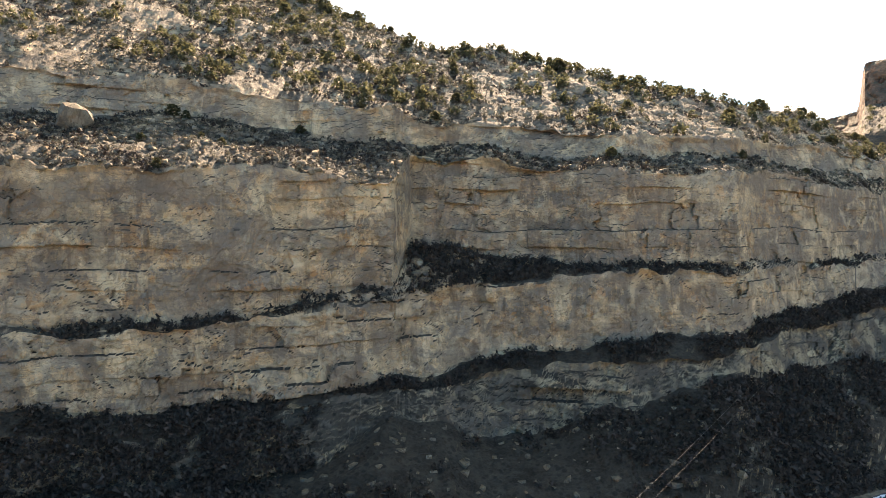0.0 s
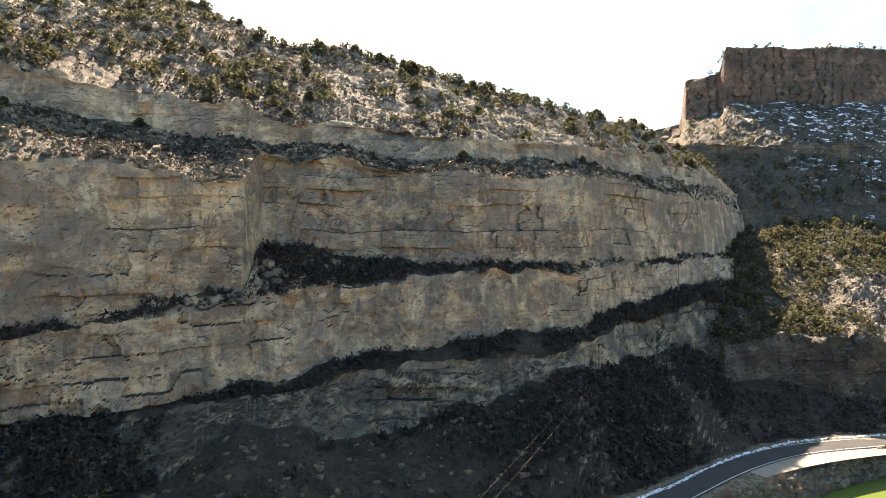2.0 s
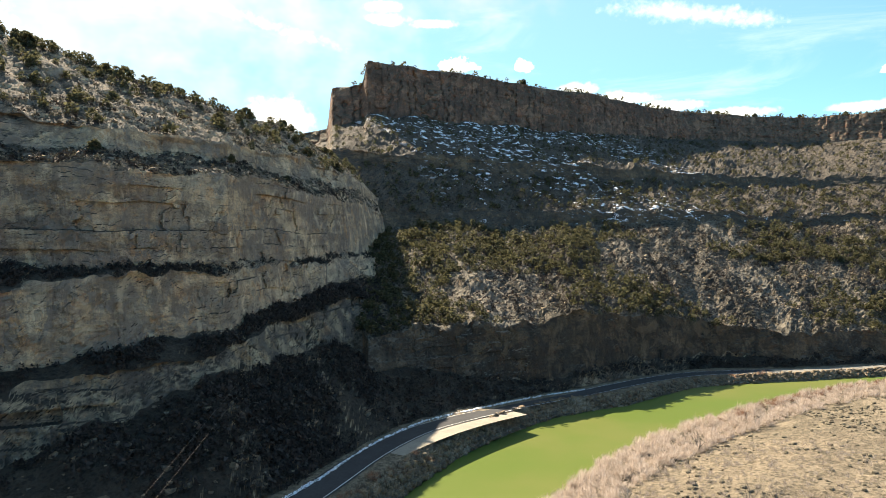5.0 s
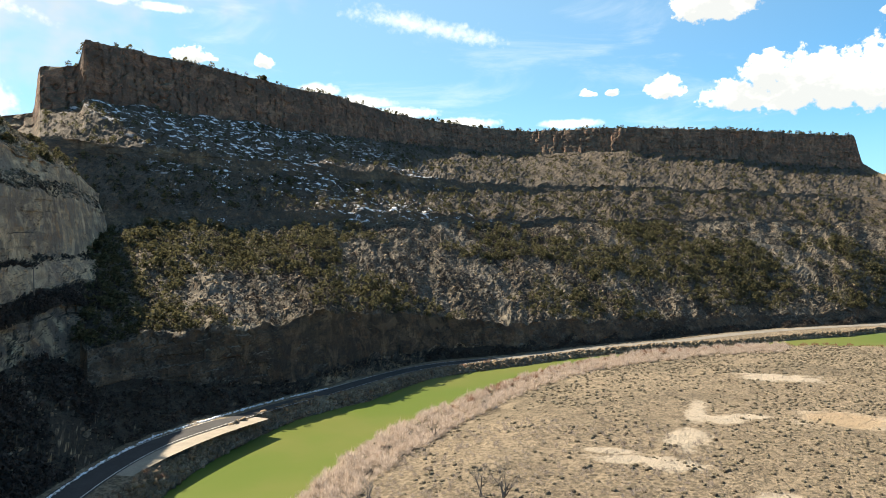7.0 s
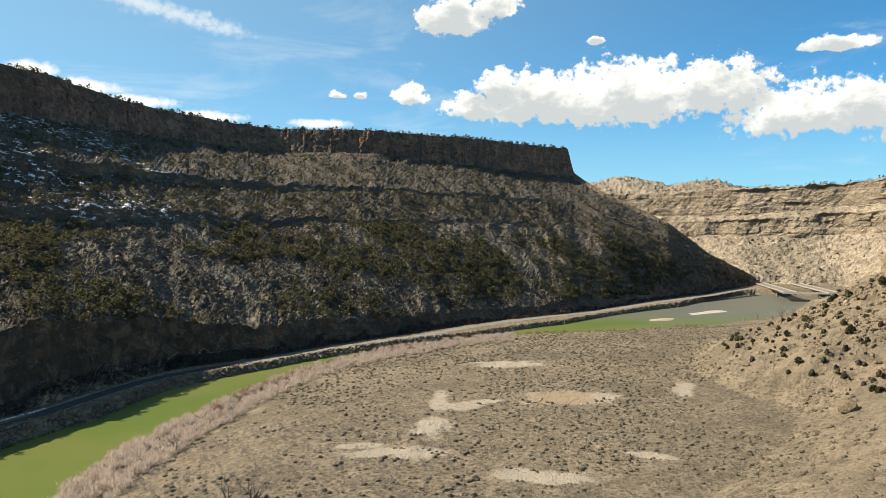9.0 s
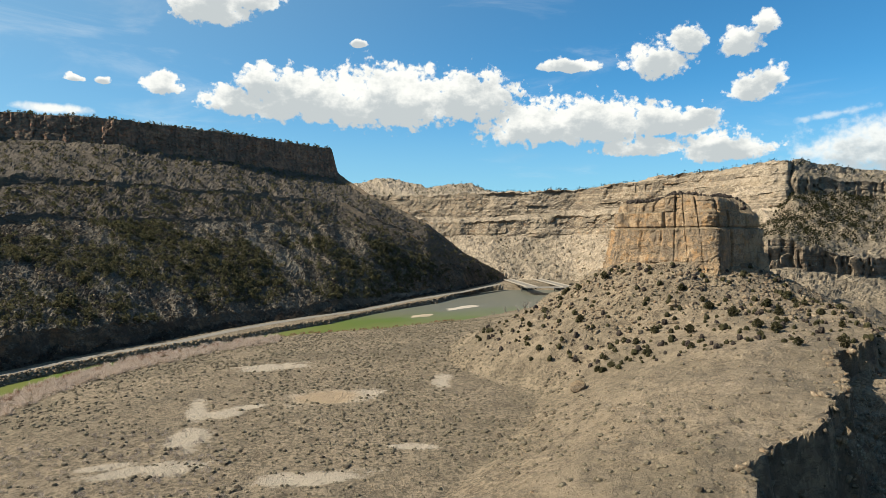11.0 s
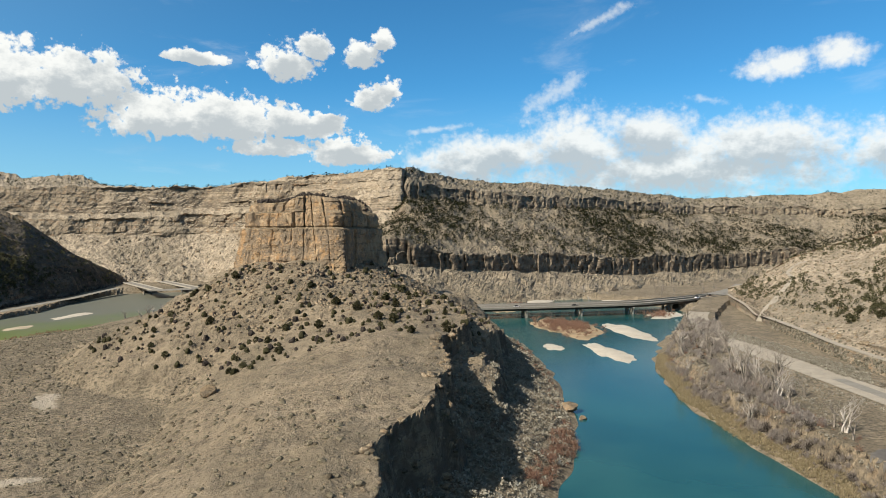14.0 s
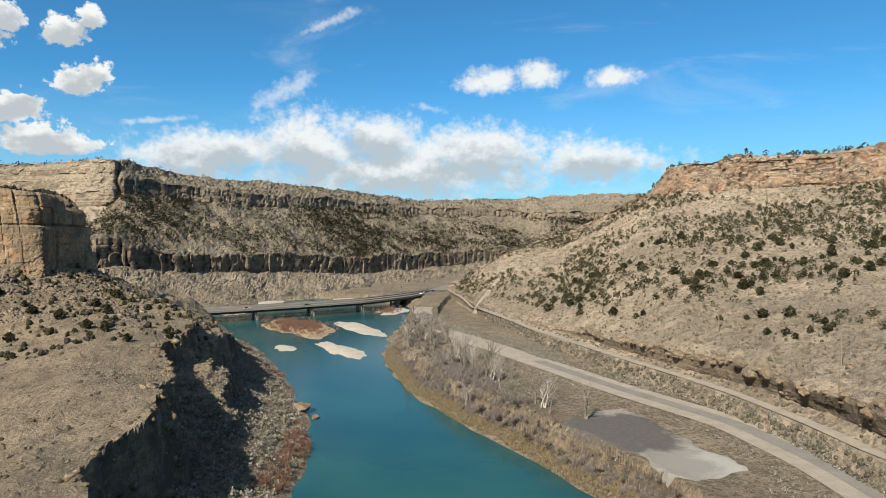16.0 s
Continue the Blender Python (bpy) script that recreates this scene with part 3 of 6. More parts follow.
# wall beside the road: bearings shared by its break lines
A_B = [-60, -33, -22, -12, -4.2, -2.6, 5, 14.5, 23, 28, 31.5, 33.5, 36]
A_RIM = [155, 150, 148, 150, 152, 171, 177, 192, 214, 230, 252, 278, 335]
A_LINES = [
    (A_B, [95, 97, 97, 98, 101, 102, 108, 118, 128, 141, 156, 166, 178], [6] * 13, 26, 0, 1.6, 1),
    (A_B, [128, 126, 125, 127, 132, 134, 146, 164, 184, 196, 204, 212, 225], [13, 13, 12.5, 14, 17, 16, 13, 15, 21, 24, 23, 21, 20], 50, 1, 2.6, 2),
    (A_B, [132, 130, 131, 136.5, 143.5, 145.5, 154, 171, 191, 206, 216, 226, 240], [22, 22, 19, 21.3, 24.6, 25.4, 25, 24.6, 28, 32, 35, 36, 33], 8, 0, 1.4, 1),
    (A_B, [141, 138, 137, 139, 146, 148, 158, 179, 199, 216, 230, 245, 270], [27, 27, 22.5, 23, 26, 27, 27.5, 29, 32, 37, 41, 42, 40], 56, 1, 2.4, 0),
    (A_B, [144, 142, 140, 142, 147, 152, 162, 182, 203, 220, 238, 256, 290], [39, 39, 38.5, 39, 42, 44, 45, 46, 46.5, 47.5, 49, 49, 46], 14, 0, 1.8, 0),
    (A_B, [147, 146, 144, 146, 149, 168, 173, 188, 210, 226, 246, 268, 315], [41, 41, 40, 41, 44, 55, 51, 48, 48.5, 49, 51, 50, 47], 96, 1, 2.1, 0),
    (A_B, A_RIM, [68.5, 68.6, 69.3, 69, 68.2, 75, 74.3, 73, 72.8, 72.5, 71, 69, 66], 34, 0, 1.6, 0),
    (A_B, [184, 182, 178, 176, 176, 176, 185, 205, 229, 248, 269, 292, 350], [86, 86, 84.6, 82, 78.9, 78.6, 78.5, 78.6, 78.4, 78, 77.8, 75, 70], 36, 1, 2.0, 0),
    (A_B, [187, 185, 181, 179, 179, 179, 188, 208, 232, 251, 272, 295, 353], [94, 94, 92.6, 90.6, 88, 86.6, 85.5, 84.7, 84.8, 83.8, 82.6, 79, 73], 90, 0, 2.0, 0),
    (A_B, [355, 335, 322, 298, 264, 240, 253, 271, 284, 297, 313, 330, 380], [208, 196, 179, 158, 133.5, 122.5, 123.2, 116.7, 107.5, 100.6, 92, 84, 76], 14, 0, 1.5, 0),
    (A_B, [420, 400, 380, 340, 300, 280, 290, 300, 310, 320, 330, 350, 400], [200, 185, 165, 140, 112, 100, 100, 95, 88, 82, 76, 70, 60]),
]
az_a = np.concatenate([np.linspace(-60, -36, 60, endpoint=False), np.linspace(-36, 36, 560)])
A_FAR = np.interp(A_B, [3, 12, 22, 27, 32], [1.04, 0.92, 0.88, 0.98, 1.04])
A_LINES = [A_LINES[0]] + [(b, [q * f for q, f in zip(d, A_FAR)], [55 + (h - 55) * f for h, f in zip(z, A_FAR)], *rest) for b, d, z, *rest in A_LINES[1:]]
wall_a, pts_a = loft("canyon_wall_west", [rock_wall, talus_dark, rock_low_shade], az_a, A_LINES, 11, 0.45, 1.0, 2.4, 3.9)
tagged(wall_a, "shaded tan sandstone canyon wall in ledges above the road", "canyon wall", kind="structure")

B_B = [18, 30.95, 31.25, 33.8, 34.15, 44, 52, 60, 68, 76, 84, 92.2, 92.7, 95, 100, 103, 107]
B_LINES = [
    (B_B, [260, 196, 178, 176.0, 174, 209, 246, 297, 322, 368, 428, 500, 512, 545, 645, 712, 840], [6, 6, 6, 6.0, 6, 5, 3.4, 2.4, 2.2, 2.2, 2.2, 2.2, 2.2, 2.2, 3, 4, 5], 14, 0, 0.8, 3),
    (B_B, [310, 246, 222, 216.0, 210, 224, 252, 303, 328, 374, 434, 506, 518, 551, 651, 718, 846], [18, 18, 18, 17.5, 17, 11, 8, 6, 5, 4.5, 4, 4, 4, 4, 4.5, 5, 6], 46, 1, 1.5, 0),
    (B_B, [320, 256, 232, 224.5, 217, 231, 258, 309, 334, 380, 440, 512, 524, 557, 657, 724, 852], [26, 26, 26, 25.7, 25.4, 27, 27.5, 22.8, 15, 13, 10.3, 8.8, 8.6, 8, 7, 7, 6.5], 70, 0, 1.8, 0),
    (B_B, [340, 282, 270, 267.0, 264, 286, 308, 348, 392, 427, 467, 532, 540, 555, 630, 700, 860], [60, 60, 60, 60.0, 60, 61, 63, 64, 64, 66, 66, 66, 65.4, 58, 40, 28, 6.6], 16, 1, 1.5, 1),
    (B_B, [274, 266, 266, 267.0, 268, 290, 312, 351, 395, 429, 469, 534, 542, 557, 632, 702, 862], [66, 66, 66, 66.0, 66, 67, 69, 68.5, 67, 68, 68, 67, 66.4, 59, 41, 28.5, 6.7], 26, 0, 1.8, 1),
    (B_B, [310, 288, 284, 284.0, 284, 308, 338, 392, 440, 462, 500, 565, 572, 578, 636, 706, 866], [80, 84, 86, 86.0, 86, 85, 86, 86, 86, 88, 86, 84, 83, 70, 52, 35, 6.8], 18, 1, 1.5, 1),
    (B_B, [314, 292, 288, 288.0, 288, 312, 342, 395, 443, 465, 503, 568, 575, 585, 638, 708, 868], [84, 90, 92, 92.0, 92, 91.5, 92, 91, 90, 91, 89, 86, 85, 76, 53, 35.5, 6.9], 26, 0, 1.8, 1),
    (B_B, [345, 322, 312, 308.5, 305, 337, 380, 455, 505, 505, 538, 612, 620, 600, 642, 712, 872], [88, 100, 106, 108.5, 111, 112, 113, 117, 119, 118, 113, 109, 108, 92, 67, 40, 7], 52, 2, 1.6, 2),
    (B_B, [350, 332, 321, 316, 313, 345, 388, 465, 516, 513, 547, 623, 630, 612, 647, 716, 876], [90, 108, 124.5, 125.5, 136, 136, 136, 136, 136, 136, 136, 136, 114, 96, 70.5, 42, 7.2], 10, 0, 0.8, 2),
    (B_B, [420, 400, 380, 375.0, 370, 420, 480, 560, 600, 600, 640, 700, 720, 680, 702, 770, 920], [80, 90, 120, 128.0, 136, 138, 138, 138, 138, 138, 138, 136, 110, 80, 60, 35, 10]),
]


def farther(lines, factors):
    """Moves break lines outward from the eye's foot, less so past the mesa's end."""
    out = []
    for (b, d, z, *rest), k in zip(lines, factors):
        f = [1 + (k - 1) * min(1.0, max(0.0, (107 - q) / 15.0)) for q in b]
        out.append((b, [q * g for q, g in zip(d, f)], [55 + (h - 55) * g for h, g in zip(z, f)], *rest))
    return out


B_LINES = farther(B_LINES, (1, 1, 1, 1.25, 1.25, 1.29, 1.29, 1.43, 1.43, 1.43))
az_b = np.concatenate([np.linspace(18, 30, 60, endpoint=False), np.linspace(30, 107, 640)])
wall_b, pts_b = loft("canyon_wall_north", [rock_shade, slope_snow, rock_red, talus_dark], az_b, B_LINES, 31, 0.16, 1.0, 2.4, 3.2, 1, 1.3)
tagged(wall_b, "red sandstone mesa over a steep scrub slope with snow patches", "mesa", kind="structure")

E_B = [86, 94, 97, 100, 103.5, 105.5, 112, 119, 126, 127.9, 129.4]
E_LINES = [
    (E_B, [980, 940, 920, 900, 870, 850, 850, 730, 590, 580, 700], [6] * 11, 40, 0, 3.0, 0),
    (E_B, [1040, 1010, 1000, 985, 965, 950, 945, 860, 750, 748, 900], [60, 62, 62, 60, 60, 58, 62, 62, 84, 86, 80], 24, 1, 5.0, 0),
    (E_B, [1050, 1020, 1010, 995, 975, 960, 955, 870, 762, 758, 910], [84, 84, 84, 82, 82, 80, 86, 88, 102, 105, 100], 10, 0, 2.5, 0),
    (E_B, [1065, 1035, 1025, 1010, 990, 975, 970, 885, 772, 766, 920], [90, 90, 90, 88, 88, 86, 94, 96, 107, 110, 105], 34, 1, 4.5, 0),
    (E_B, [1080, 1050, 1040, 1025, 1005, 990, 985, 900, 805, 790, 940], [122, 124, 122, 120, 120, 119, 123, 131, 136, 137, 130], 12, 0, 2.5, 0),
    (E_B, [1200, 1180, 1180, 1150, 1150, 1100, 1040, 960, 880, 860, 1000], [150, 152, 160, 142, 148, 128, 126, 134, 139, 140, 130], 8, 0, 2.0, 0),
    (E_B, [1500, 1500, 1500, 1450, 1450, 1400, 1300, 1250, 1200, 1150, 1200], [140, 140, 145, 130, 135, 120, 120, 125, 130, 130, 120]),
]
az_e = np.linspace(86, 129.4, 460)
wall_e, pts_e = loft("canyon_wall_far", [rock_pale], az_e, E_LINES, 51, 0.4, 2.2, 2.2, 3.0, 1, 0.8)
tagged(wall_e, "pale tan sandstone cliffs and talus across the valley", "canyon wall", kind="structure")

F_B = [117, 121, 124.5, 126.8, 128.2, 132.5, 137, 142, 147, 151, 157, 160, 166, 172, 200]
F_LINES = [
    (F_B, [575, 560, 545, 540, 545, 568, 590, 627, 690, 760, 950, 980, 1000, 1000, 1000], [-3] * 15, 5, 0, 0.5, 0),
    (F_B, [590, 572, 557, 552, 557, 580, 602, 640, 704, 775, 965, 995, 1015, 1015, 1015], [3.5] * 15, 14, 0, 3.0, 0),
    (F_B, [640, 622, 606, 600, 605, 640, 690, 760, 840, 920, 1050, 1090, 1110, 1110, 1110], [14, 24, 31, 32, 31, 27, 22, 16.5, 13, 12, 20, 20, 23, 23, 23], 30, 2, 4.0, 0),
    (F_B, [645, 627, 610, 604, 609, 644, 694, 766, 846, 926, 1056, 1098, 1118, 1118, 1118], [16, 34, 48, 51.5, 50, 41, 38, 35, 33, 32, 38, 37, 40, 45, 45], 56, 0, 4.0, 0),
    (F_B, [900, 850, 815, 795, 765, 830, 880, 980, 1100, 1200, 1300, 1340, 1360, 1360, 1360], [40, 62, 78, 88, 98, 96, 94, 96, 95, 94, 96, 92, 92, 95, 95], 24, 2, 4.0, 0),
    (F_B, [915, 866, 832, 812, 776, 842, 892, 992, 1112, 1212, 1312, 1350, 1370, 1370, 1370], [46, 70, 88, 100, 117, 112, 110, 112, 110, 108, 108, 105, 106, 110, 110], 16, 0, 3.5, 0),
    (F_B, [1000, 960, 920, 880, 822, 945, 1000, 1100, 1230, 1400, 1450, 1480, 1500, 1500, 1500], [60, 85, 105, 122, 140, 136, 134, 135, 133, 130, 134, 140, 146, 150, 155], 6, 0, 2.0, 0),
    (F_B, [1200] * 7 + [1400, 1500] + [1700] * 6, [60, 90, 110, 125] + [138] * 11),
]
az_f = np.linspace(117, 200, 640)
wall_f, pts_f = loft("canyon_wall_south", [rock_far], az_f, F_LINES, 71, 0.4, 2.2, 2.2, 3.0, 1, 0.7)
tagged(wall_f, "long tan mesa dotted with junipers beyond the bridge", "mesa", kind="structure")

G_B = [153.6, 154.6, 156.4, 158.6, 161, 163.2, 167.2, 169.8, 171.2, 176, 181.7, 186, 200]
G_LINES = [
    (G_B, [580, 508, 403, 353, 308, 283, 246, 228, 220, 194, 166, 146, 128], [4, 5, 6, 6.5, 6.5, 6.5, 6.5, 6.5, 6.5, 6.5, 6.5, 6.5, 6.5], 10, 0, 0.5, 0),
    (G_B, [586, 516, 411, 361, 316, 291, 254, 236, 228, 202, 174, 154, 136], [10, 11, 12, 12, 12, 12, 12, 12, 12, 12, 12, 12, 12], 6, 0, 0.1, 0),
    (G_B, [592, 525, 420, 370, 325, 300, 262, 244, 236, 211, 182, 162, 145], [10, 11, 12, 12, 12, 12, 12, 12, 12, 12, 12, 12.3, 12.5], 6, 0, 0.4, 0),
    (G_B, [594, 530, 425, 376, 331, 306, 268, 250, 241, 217, 188, 167, 150], [11, 12, 13, 13, 13, 13, 13, 13, 13, 13, 13.5, 14.5, 15], 14, 1, 1.7, 0),
    (G_B, [596, 531, 426, 377, 332, 307, 267, 248, 238.5, 214.5, 185, 164, 147], [11.5, 12.4, 13.3, 13.4, 13.5, 14.2, 16, 17.2, 18, 18.4, 19, 20.5, 21], 80, 0, 1.3, 0),
    (G_B, [598, 570, 540, 520, 500, 490, 480, 470, 460, 450, 440, 430, 430], [12, 14, 22, 33, 38, 43, 58, 68, 70, 70, 68, 70, 72], 40, 0, 2.0, 0),
    (G_B, [600, 600, 600, 610, 620, 620, 590, 540, 530, 520, 520, 520, 520], [13, 17, 28, 41, 48, 56, 74, 85, 86, 88.5, 89, 91, 95], 30, 1, 3.4, 1),
    (G_B, [602, 602, 602, 613, 623, 623, 594, 545, 538, 530, 530, 530, 530], [13.5, 18, 29, 42, 50, 58, 77, 88, 106, 112, 111, 115, 122], 20, 0, 2.0, 0),
    (G_B, [640, 640, 640, 650, 680, 700, 700, 680, 680, 680, 680, 680, 680], [8, 12, 24, 36, 45, 55, 75, 85, 108, 118, 122, 128, 135]),
]
az_g = np.concatenate([np.linspace(153.6, 189, 400, endpoint=False), np.linspace(189, 300, 60)])
wall_g, pts_g = loft("hillside_east", [rock_pale, rock_rim], az_g, G_LINES, 91, 0.4, 1.3, 0.7, 2.4, 4, 0.6)
tagged(wall_g, "dry tan hillside with scattered junipers and a ledge", "hillside", kind="structure")

# ---------------------------------------------------------------- ground
NEAR_B = [-60, 20, 38, 44, 50.4, 54.8, 60.4, 65, 71.5, 78, 88, 96.5, 103, 106, 108.7, 110.2, 114, 125]
NEAR_R = [40, 55, 90, 118, 148, 179, 212, 243, 295, 338, 389, 416, 459, 495, 551, 700, 780, 860]
FAR_B = [-60, 10, 30, 38, 43, 49.6, 55.5, 60.4, 68.3, 76, 84.4, 92, 100.8, 105.3, 110, 125]
FAR_R = [75, 85, 118, 153, 182, 217, 238, 274, 306, 347, 391, 458, 596, 745, 820, 880]
ROAD_B = [-60, 0, 10, 20, 26.8, 30.5, 35.1, 38.7, 43.9, 51.9, 60, 68.5, 80.3, 94.2, 96.5, 102.9, 106]
ROAD_R = [88, 98, 104, 114, 126, 139, 164, 181, 200, 236, 288, 315, 380, 512, 550, 668, 755]
ROAD_Z = [5.8, 5.8, 5.8, 5.8, 5.8, 5.8, 5.8, 5.8, 5.2, 3.6, 2.6, 2.4, 2.4, 2.4, 2.6, 4.2, 6.6]
L2_R = [60, 148, 178, 244, 299, 366, 417, 480, 600, 700]
L2_B = [136, 140, 142.5, 140.9, 139.6, 137.4, 134.4, 131, 128, 126]
R2_R = [60, 120, 148, 162, 181, 208, 248, 305, 374, 499, 560, 640, 700]
R2_B = [190, 174, 165.9, 162.3, 158.6, 153.9, 150.1, 148.3, 148.7, 150.9, 150.6, 144, 130]

SPINE = [(112, 25, 12.5), (119, 60, 16), (121, 100, 20), (124.5, 150, 24), (125.5, 185, 25.5), (124.5, 240, 31), (120.8, 300, 45)]
BUTTE = bearing(120.6, 303)


RIGHT = [(195, 115), (185.7, 147), (181.8, 164), (176.1, 189), (167.7, 220), (160.9, 265), (153.9, 340), (151.5, 400), (151.3, 450), (152.0, 520), (153.2, 626)]


def near_path(x, y, path):
    """Distance to a path of (bearing, distance) points."""
    best = np.full(np.shape(x), 1e9)
    for (a0, r0), (a1, r1) in zip(path, path[1:]):
        p, q = bearing(a0, r0), bearing(a1, r1)
        dx, dy = q.x - p.x, q.y - p.y
        t = np.clip(((x - p.x) * dx + (y - p.y) * dy) / (dx * dx + dy * dy), 0, 1)
        best = np.minimum(best, np.hypot(x - p.x - t * dx, y - p.y - t * dy))
    return best


def bank_line(r, rs, bs):
    """Bearing of a bank at a distance, rounded."""
    return sum(np.interp(r + o, rs, bs) for o in (-24, -16, -8, 0, 8, 16, 24)) / 7 + 0.35 * vnoise(r / 11, r * 0, r * 0, 77)


def ground_height(x, y):
    """Height of the valley floor, its river beds, the road bench and the ridge."""
    r = np.hypot(x, y)
    az = np.degrees(np.arctan2(x, y))
    az = np.where(az < -100, az + 360, az)
    z = 7.6 + 0.35 * fbm(x, y, 0 * x, 30.0, 4, 3) + 0.15 * fbm(x, y, 0 * x, 4.0, 3, 5)
    # the flat falls gently to the green river
    bank = np.interp(az, NEAR_B, NEAR_R)
    fall = np.clip((bank - r) / 110.0, 0, 1)
    z = np.where((az > 20) & (az < 112), z - 5.0 * (1 - fall * fall * (3 - 2 * fall)), z)
    # ridge
    best, hz, side = np.full(x.shape, 1e9), np.zeros(x.shape), np.zeros(x.shape)
    for (a0, r0, z0), (a1, r1, z1) in zip(SPINE, SPINE[1:]):
        p, q = bearing(a0, r0), bearing(a1, r1)
        dx, dy = q.x - p.x, q.y - p.y
        t = np.clip(((x - p.x) * dx + (y - p.y) * dy) / (dx * dx + dy * dy), 0, 1)
        ex, ey = x - p.x - t * dx, y - p.y - t * dy
        d = np.hypot(ex, ey)
        s = np.sign(dx * ey - dy * ex)
        hit = d < best
        best, hz, side = np.where(hit, d, best), np.where(hit, z0 + t * (z1 - z0), hz), np.where(hit, s, side)
    wob = 6.5 * fbm(x, y, 0 * x, 22.0, 3, 13) + 1.2 * fbm(x, y, 0 * x, 4.0, 3, 14)
    left = hz - 0.004 * best ** 2 - 0.13 * best
    edge = np.interp(r, [40, 95, 115, 140, 180, 210, 240, 285], [12, 13, 16, 18, 22, 30, 38, 30]) + wob
    over = np.clip(best - edge, 0, None)
    cl = np.clip(6.5 + 4.5 * fbm(x, y, 0 * x, 30.0, 3, 17), 2.0, 12)
    over2 = np.clip(best - edge - 6.0 - 3.0 * fbm(x, y, 0 * x, 18.0, 3, 15), 0, None)
    cl2 = np.clip(3.0 + 5.0 * fbm(x, y, 0 * x, 26.0, 3, 16), 0.0, 7)
    cl = cl * np.interp(r, [85, 115, 160], [0.4, 0.6, 1.0])
    right = hz - 0.02 * best - cl * (1 - np.exp(-over / 0.35)) - cl2 * (1 - np.exp(-over2 / 0.35)) - 0.24 * over
    hill = np.where(side < 0, right, left)
    db = np.hypot(x - BUTTE.x, y - BUTTE.y)
    cone = 45.5 - 0.52 * np.clip(db - 26, 0, None) - 0.0 * db
    hill = np.maximum(hill, cone + 1.2 * fbm(x, y, 0 * x, 12.0, 4, 19))
    hill = hill + 0.9 * fbm(x, y, 0 * x, 16.0, 4, 21) + 0.25 * np.abs(fbm(x, y, 0 * x, 2.5, 3, 23))
    z = np.where((az > 80) & (r < 420), np.maximum(z, hill), z)
    # right bank terrace
    rb = bank_line(r, R2_R, R2_B)
    z = np.where((az > 140) & (r < 700), np.maximum(z, np.where(az > rb, np.clip(2 + (az - rb) * np.radians(1) * r * 0.6, 0, 8), -9)), z)
    # road bench on the right bank
    d2 = near_path(x, y, RIGHT)
    k2 = np.clip((17 - d2) / 8, 0, 1) * (az > 140)
    z = z + (7.9 - z) * k2
    # left river and the road bench
    rn, rf = np.interp(az, NEAR_B, NEAR_R), np.interp(az, FAR_B, FAR_R)
    rr = np.interp(az, ROAD_B, ROAD_R)
    bed = np.minimum(np.clip((rn - r) * 0.55 + 0.3, -2.5, 99), 99)
    side1 = (az < 120)
    z = np.where(side1 & (r > rn - 30) & (r < (rn + rf) / 2), np.minimum(z, np.maximum(bed, -2.5)), z)
    riprap = np.clip((r - rf) * 0.75 + 0.2 + 0.5 * fbm(x, y, 0 * x, 2.0, 3, 29), -2.5, 99)
    zr = np.interp(az, ROAD_B, ROAD_Z)
    flat = np.minimum(riprap, zr)
    z = np.where(side1 & (r >= (rn + rf) / 2) & (az < 112), np.where(r < rr + 14, flat, zr - 0.8), z)
    # right river
    lb = bank_line(r, L2_R, L2_B)
    inside = np.minimum(az - lb, rb - az) * np.radians(1) * r
    apron = 0.6 * fbm(x, y, 0 * x, 7.0, 3, 33)
    z = np.where((az > 120) & (r > 60) & (r < 720), np.minimum(z, np.where(inside > -7, np.clip(0.35 - inside * 0.35, -2.5, 99), np.where(az < 146, 2.8 + apron + 0.36 * (-inside - 7) + 4.0 * np.clip(-inside - 21 - 5 * fbm(x, y, 0 * x, 16.0, 3, 35), 0, None), 2.8 + 2.0 * (-inside - 7)))), z)
    k3 = np.clip((11 - d2) / 4, 0, 1) * (az > 140) * (r > 300)
    z = z + (7.9 - 0.0022 * np.clip(r - 400, 0, None) - z) * k3
    z = np.where((az > 110) & (r >= 430) & (z > 6) & (k3 < 0.01), 5 + 0.3 * fbm(x, y, 0 * x, 20.0, 3, 31), z)
    return z


az_0 = np.concatenate([np.linspace(-100, 24, 120, endpoint=False), np.linspace(24, 188, 800), np.linspace(189, 260, 40)])
r_0 = np.concatenate([[0.0, 15, 30, 45], np.geomspace(55, 520, 225), np.geomspace(530, 1100, 50), np.geomspace(1300, 4800, 8)])
AZ0, R0 = np.meshgrid(az_0, r_0)
GX, GY = R0 * np.sin(np.radians(AZ0)), R0 * np.cos(np.radians(AZ0))
GZ = ground_height(GX, GY)
GZ[R0 > 1100] = 20.0
ground = mesh_grid("ground", np.stack([GX, GY, GZ], -1), dirt)
tagged(ground, "dry tan valley floor with sparse grey scrub", "ground", kind="structure")


def sheet(name, az, inner, outer, z, mat, n=4):
    rows = [np.stack([(inner + (outer - inner) * t) * np.sin(np.radians(az)), (inner + (outer - inner) * t) * np.cos(np.radians(az)), 0 * az + z], -1)
            for t in np.linspace(0, 1, n)]
    return mesh_grid(name, np.array(rows), mat)


